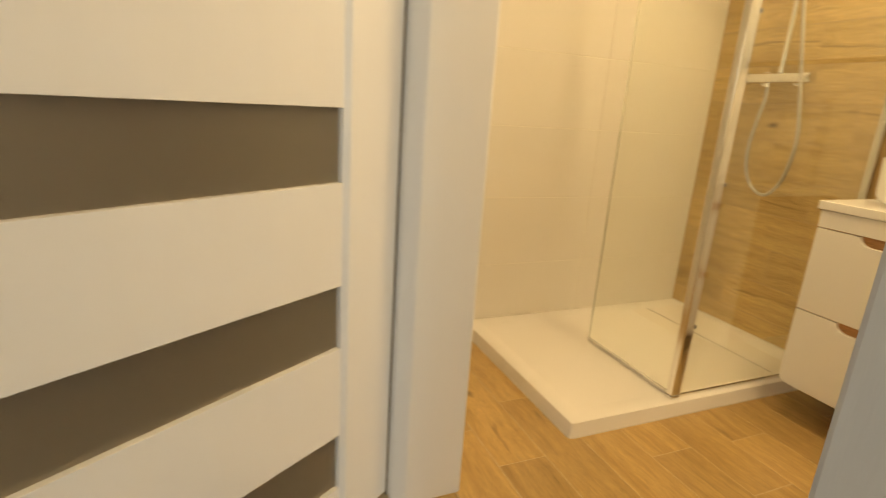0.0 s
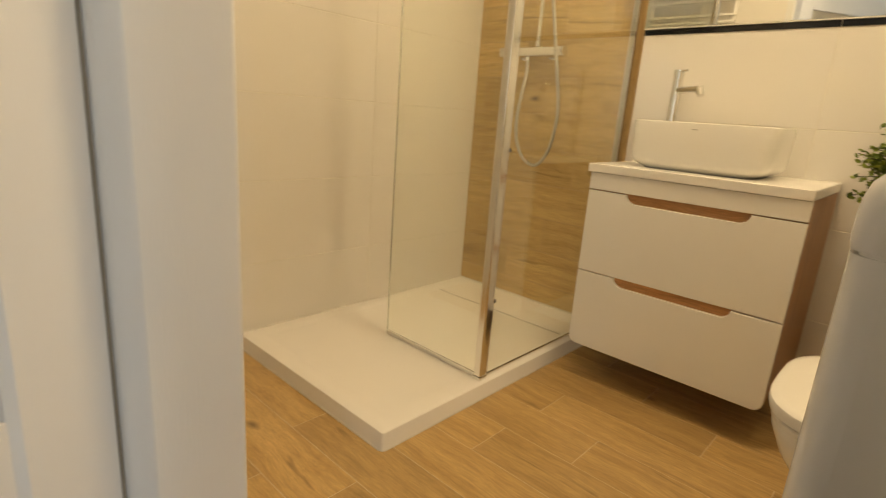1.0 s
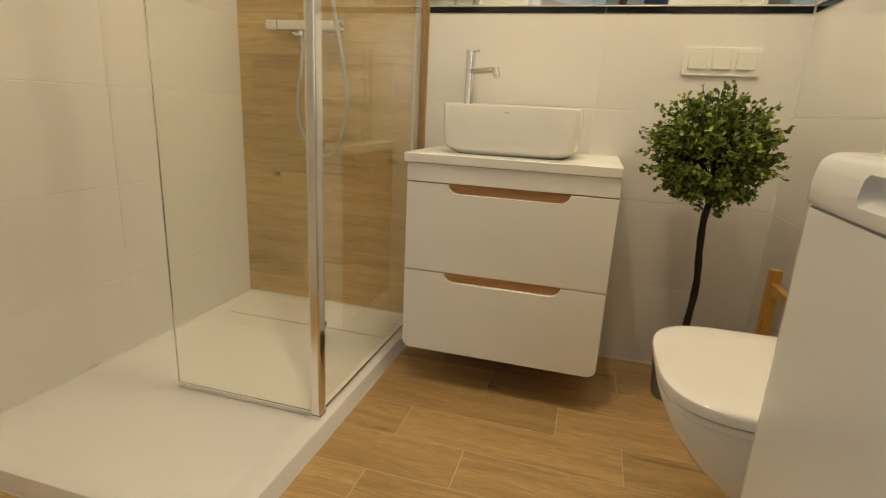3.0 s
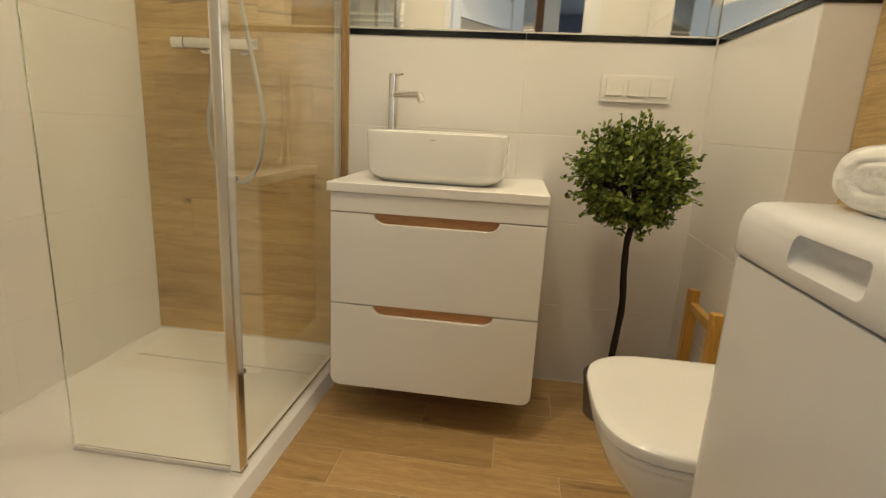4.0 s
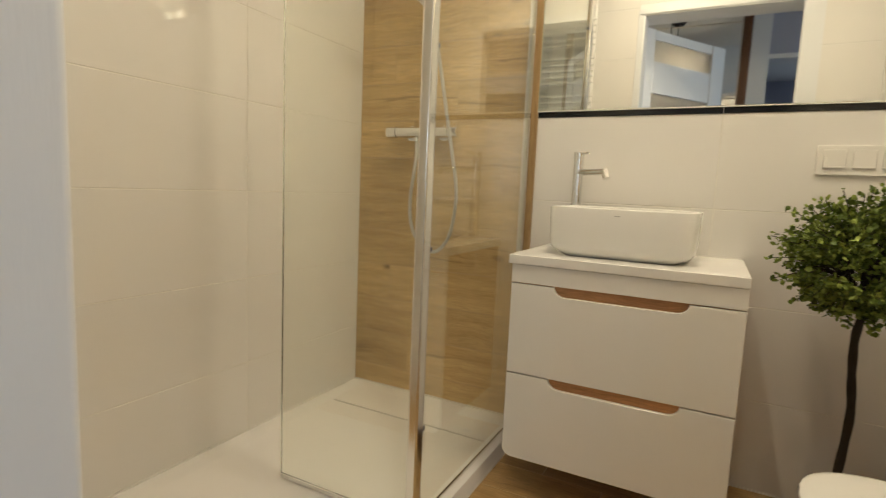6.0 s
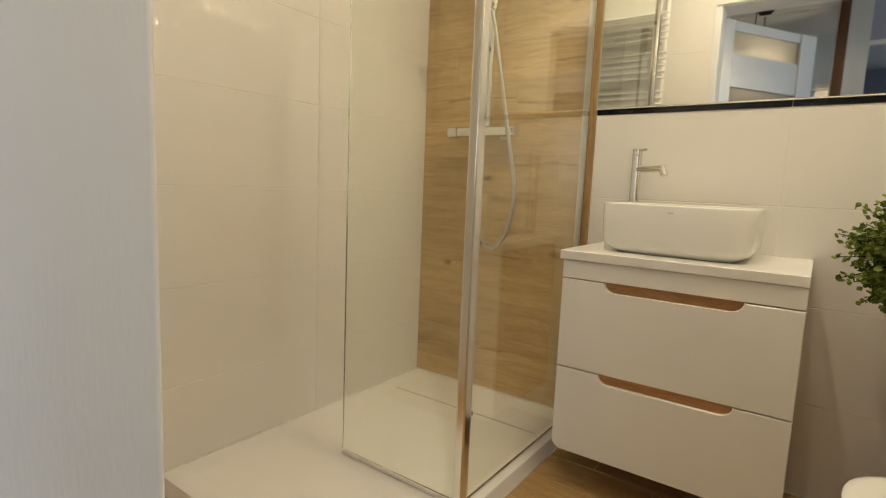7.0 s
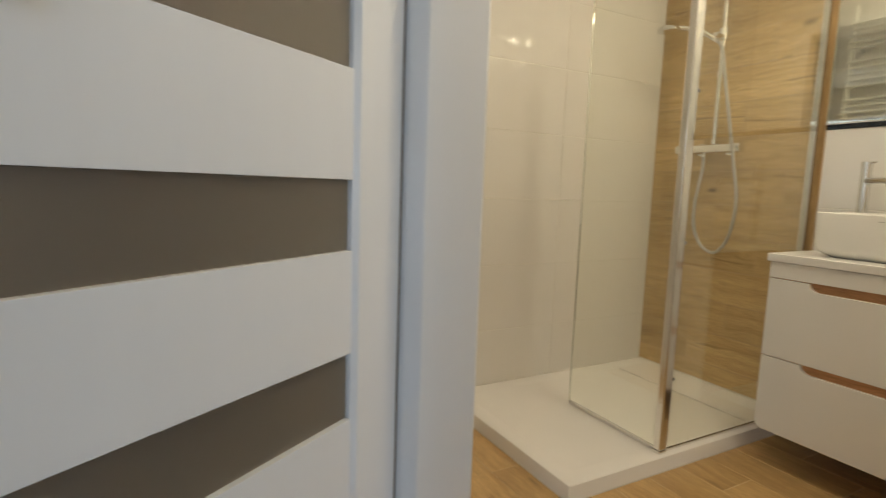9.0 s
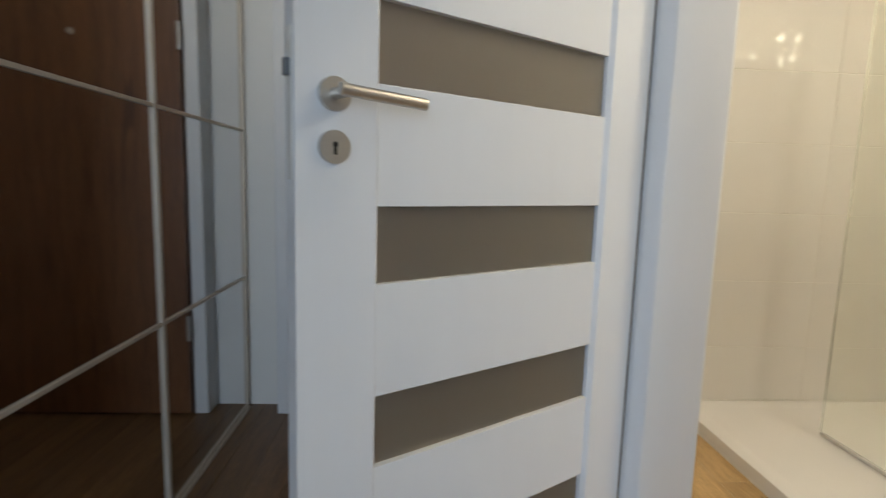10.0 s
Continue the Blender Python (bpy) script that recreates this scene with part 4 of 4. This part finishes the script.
solid("trim", box(EAST - 0.0095, EAST - 0.0005, PIER_Y + 0.010, 1.2195, 1.2198, 1.2230), PLATE, "thin white line between black strip and mirror", "trim", "structure")
solid("trim", box(PIER_X + 0.001, EAST - 0.011, PIER_Y + 0.0005, PIER_Y + 0.0095, 1.2198, 1.2230), PLATE, "thin white line between black strip and mirror", "trim", "structure")
solid("baseboard", box(EAST - 0.004, EAST - 0.0003, PIER_Y + 0.004, 1.19, 0.0002, 0.0045), PLATE, "white sealant line along the wall foot", "trim", "structure")
solid("baseboard", box(PIER_X, EAST - 0.005, PIER_Y + 0.0003, PIER_Y + 0.004, 0.0002, 0.0045), PLATE, "white sealant line along the wall foot", "trim", "structure")


solid("trim", box(EAST - 0.0035, EAST + 0.0010, PIER_Y - 0.001, PIER_Y + 0.0035, 0.005, 1.1995, 0.001), PLATE, "white sealant bead in the tiled corner", "trim", "structure")


# ---- towel radiator on the door wall ----
def radiator():
    r = thing("towel_radiator", (WEST + 0.05, 1.65, 0.68), "white ladder towel radiator on the tiled wall", "radiator")
    x = WEST + 0.062
    y0, y1 = 1.395, 1.90
    for y in (y0, y1):
        part("upright", rod((x, y, 0.68), (x, y, 2.13), 0.015, 16), LACQUER, r)
    for group in range(6):
        for k in range(5):
            z = 0.700 + 0.235 * group + 0.0375 * k
            part("bar", rod((x + 0.010, y0 - 0.014, z), (x + 0.010, y1 + 0.014, z), 0.0095, 12), LACQUER, r)
    for z in (0.86, 1.86):
        for y in (y0 + 0.04, y1 - 0.04):
            part("bracket", rod((WEST + 0.0005, y, z), (x, y, z), 0.009, 12), LACQUER, r)


radiator()

# ---- ceiling spots and mirror lamps of the bathroom ----
SPOT_GLOW = glow("lamp_glass", (1.0, 0.72, 0.42, 1), 6.0)


def downlight(x, y):
    d = thing("ceiling_spot", (x, y, TOP), "small round white ceiling spot out of view, place assumed, switched on", "ceiling lamp", "ceiling spots")
    ring = [[(x + r * math.cos(2 * PI * k / 28), y + r * math.sin(2 * PI * k / 28), z) for k in range(28)] for r, z in ((0.045, TOP - 0.0005), (0.045, TOP - 0.006), (0.040, TOP - 0.010), (0.033, TOP - 0.010), (0.031, TOP - 0.004))]
    part("ring", loft(ring, close_last=False), CHROME, d)
    part("lens", rod((x, y, TOP - 0.0045), (x, y, TOP - 0.0020), 0.030, 24), SPOT_GLOW, d, "glowing lens")


for x, y, power in SPOTS:
    downlight(x, y)


def mirror_lamp(spot, way):
    """A short chrome arm above a mirror with an open glass cup; the bulb sits in the cup."""
    x, y, z = spot
    wall = Vector((EAST - 0.0005, y, 2.06)) if way == "x" else Vector((x, PIER_Y + 0.0005, 2.06))
    out = Vector((-1, 0, 0)) if way == "x" else Vector((0, 1, 0))
    d = thing("mirror_lamp", wall, "small chrome lamp over the mirror, switched on", "wall lamp", "mirror lamps")
    part("rose", rod(wall, wall + out * 0.012, 0.028, 24), CHROME, d)
    top = Vector((x, y, z + 0.040))
    part("arm", tube(bend([wall + out * 0.010, wall + out * 0.030 + Vector((0, 0, 0.012)), top + Vector((0, 0, 0.045)) - out * 0.004, top + Vector((0, 0, 0.018))], 5), 0.006, 12), CHROME, d)
    part("socket", rod(top - Vector((0, 0, 0.004)), top + Vector((0, 0, 0.022)), 0.017, 20), CHROME, d)
    part("bulb", loft([[(x + r * math.cos(2 * PI * k / 20), y + r * math.sin(2 * PI * k / 20), top.z - h) for k in range(20)] for r, h in ((0.010, 0.0045), (0.016, 0.009), (0.0195, 0.018), (0.0165, 0.028), (0.008, 0.0345))]), BULB, d, "glowing bulb")


for spot, way in MIRROR_LAMPS:
    mirror_lamp(spot, way)


# ---- tiles and boards, piece by piece ----
JOINT = 0.0020
TILE_CACHE = {}


def tile_piece(parent, name, mat, axis, u0, u1, v0, v1, w, sign, thick=0.008, edge=0.0012):
    """One tile as its own object; u and v run in the wall's plane, w is the face's place, sign the way that it looks."""
    du, dv = round(u1 - u0, 4), round(v1 - v0, 4)
    key = (name, mat.name, axis, du, dv, sign)
    if key not in TILE_CACHE:
        a, b = (-thick, 0.0) if sign > 0 else (0.0, thick)
        e = edge
        lo, hi = [(-du / 2, -dv / 2), (du / 2, -dv / 2), (du / 2, dv / 2), (-du / 2, dv / 2)], None
        back, face = (a, b) if sign > 0 else (b, a)
        rim = face - sign * e
        rows = []
        for w_, inset in ((back, 0), (rim, 0), (face, e)):
            row = []
            for u, v in lo:
                u2, v2 = u - math.copysign(inset, u), v - math.copysign(inset, v)
                row.append({"x": (w_, u2, v2), "y": (u2, w_, v2), "z": (u2, v2, w_)}[axis])
            rows.append(row)
        bm = loft(rows, close_first=False)
        for f in bm.faces:
            f.smooth = False
        me = mesh_of(bm, name)
        me.materials.append(mat)
        TILE_CACHE[key] = me
    ob = new(name, TILE_CACHE[key])
    cu, cv = (u0 + u1) / 2, (v0 + v1) / 2
    ob.location = {"x": (w, cu, cv), "y": (cu, w, cv), "z": (cu, cv, w)}[axis]
    ob.parent = parent
    return ob


def tile_field(parent, name, mat, axis, u_cuts, v_cuts, w, sign, skip=None):
    for a, b in zip(v_cuts, v_cuts[1:]):
        for c, d in zip(u_cuts, u_cuts[1:]):
            if skip and skip(c, d, a, b):
                continue
            tile_piece(parent, name, mat, axis, c + JOINT / 2, d - JOINT / 2, a + JOINT / 2, b - JOINT / 2, w, sign)


Z_ROWS = [0.0, 0.298, 0.600, 0.900, 1.1985]
Z_TOP = [1.2195, 1.519, 1.819, 2.119, 2.419, TOP]
Z_ALL = [0.0, 0.296, 0.593, 0.891, 1.188, 1.486, 1.784, 2.082, 2.380, TOP]

# east wall: white tiles below the mirror, plank tiles in the shower
tile_field(wall_east, "tile", WHITE_TILE, "x", [PIER_Y, 0.619, 1.220], Z_ROWS, EAST, -1)
tile_field(wall_east, "tile", WHITE_TILE, "x", [PIER_Y, 0.619, 1.220], [2.0325, 2.119, 2.419, TOP], EAST, -1)
for a, b in ((PIER_Y + 0.006, 0.618), (0.620, 1.219)):
    tile_piece(wall_east, "strip_tile", BLACK_TILE, "x", a, b, 1.2005, 1.2195, EAST - 0.003, -1, 0.010)
solid("trim", box(EAST + 0.0005, EAST + 0.0020, 1.245, NORTH, 0.046, TOP), PLANK_GROUT, "sand-coloured joints of the plank tiles", "trim", "structure")
solid("trim", box(WEST, PIER_X, SOUTH - 0.0014, SOUTH - 0.0003, 0.0, 1.2195), PLANK_GROUT, "sand-coloured joints of the plank tiles", "trim", "structure")
solid("trim", box(EAST - 0.010, EAST + 0.007, 1.2205, 1.2445, 0.046, TOP, 0.002), OAK_EDGE, "narrow oak-look edge strip at the shower wall", "trim", "structure")
planks = [0.046, 0.133] + [0.133 + 0.1525 * k for k in range(1, 16)]
planks[-1] = TOP
for i, (a, b) in enumerate(zip(planks, planks[1:])):
    first = 1.245 + (0.11, 0.50, 0.31, 0.60, 0.20, 0.42)[i % 6]
    cuts = [1.245] + [c for c in (first, first + 0.602) if c < NORTH - 0.03] + [NORTH]
    for c, d in zip(cuts, cuts[1:]):
        tile_piece(wall_east, "plank", WALL_OAK, "x", c + JOINT / 2, d - JOINT / 2, a + JOINT / 2, b - JOINT / 2, EAST, -1)

# north wall
tile_field(wall_north, "tile", WHITE_TILE, "y", [WEST, 0.910, 1.512, EAST], Z_ALL, NORTH, -1)
# pier
tile_field(pier, "tile", WHITE_TILE, "y", [PIER_X, EAST], Z_ROWS, PIER_Y, 1)
tile_field(pier, "tile", WHITE_TILE, "y", [PIER_X, EAST], [2.0325, 2.119, 2.419, TOP], PIER_Y, 1)
tile_piece(pier, "strip_tile", BLACK_TILE, "y", PIER_X + 0.001, EAST - 0.012, 1.2005, 1.2195, PIER_Y + 0.003, 1, 0.010)
tile_field(pier, "tile", WHITE_TILE, "x", [SOUTH, PIER_Y - 0.0004], Z_ROWS + Z_TOP, PIER_X, -1, lambda c, d, a, b: 1.19 < a < 1.21)
tile_piece(pier, "strip_tile", BLACK_TILE, "x", SOUTH + 0.001, PIER_Y + 0.003, 1.2005, 1.2195, PIER_X - 0.003, -1, 0.010)
# south wall: planks below, white above
low = [0.0] + [0.1525 * k for k in range(1, 8)] + [1.2195]
for i, (a, b) in enumerate(zip(low, low[1:])):
    first = WEST + (0.31, 0.55, 0.12, 0.43)[i % 4]
    cuts = [WEST] + [c for c in (first, first + 0.602) if c < PIER_X - 0.03] + [PIER_X - 0.001]
    for c, d in zip(cuts, cuts[1:]):
        tile_piece(wall_south, "plank", WALL_OAK_X, "y", c + JOINT / 2, d - JOINT / 2, a + JOINT / 2, b - JOINT / 2, SOUTH, 1)
tile_field(wall_south, "tile", WHITE_TILE, "y", [WEST, 1.127, PIER_X - 0.001], Z_TOP, SOUTH, 1)
# west wall round the doorway
tile_field(wall_west, "tile", WHITE_TILE, "x", [DOOR_N + 0.036, 1.56, NORTH], Z_ALL, WEST, 1)
tile_field(wall_west, "tile", WHITE_TILE, "x", [SOUTH, DOOR_S - 0.036], Z_ALL, WEST, 1)
tile_field(wall_west, "tile", WHITE_TILE, "x", [DOOR_S - 0.036, 0.72, DOOR_N + 0.036], [DOOR_H + 0.066, 2.402, TOP], WEST, 1)

# bathroom floor: planks of 15 x 60 across the room
rows = [WEST - 0.225, 0.496, 0.649, 0.802, 0.955, 1.107, 1.260, 1.412, 1.566, 1.718, 1.871, 2.031, EAST]
starts = [0.35, 0.12, 0.55, 0.236, 0.04, 0.45, 0.236, 0.434, 0.010, 0.243, 0.437, 0.15]
floor_ob = bpy.data.objects["floor"]
for i, (a, b) in enumerate(zip(rows, rows[1:])):
    south = SOUTH if b > WEST + 0.01 else DOOR_S - 0.08
    north = NORTH if b > WEST + 0.01 else DOOR_N
    cuts = [south] + [c for c in (starts[i] - 0.605, starts[i], starts[i] + 0.605, starts[i] + 1.21, starts[i] + 1.815) if south + 0.03 < c < north - 0.03] + [north]
    for c, d in zip(cuts, cuts[1:]):
        tile_piece(floor_ob, "plank", FLOOR_TILE, "z", a + JOINT / 2, b - JOINT / 2, c + JOINT / 2, d - JOINT / 2, 0.0, 1, 0.004, 0.0008)

# hall floor boards
for i in range(11):
    a = HALL_W + 0.115 * i - 0.05
    b = min(a + 0.115, 0.2945)
    if b - a < 0.02:
        continue
    off = (i * 0.37) % 1.2
    cuts = [HALL_S] + [c for c in (HALL_S + off + 1.2 * k for k in range(6)) if HALL_S + 0.1 < c < HALL_N - 0.1] + [HALL_N]
    for c, d in zip(cuts, cuts[1:]):
        tile_piece(hall_floor, "board", HALL_OAK, "z", a + 0.0005, b - 0.0005, c + 0.0005, d - 0.0005, 0.0, 1, 0.006, 0.0008)
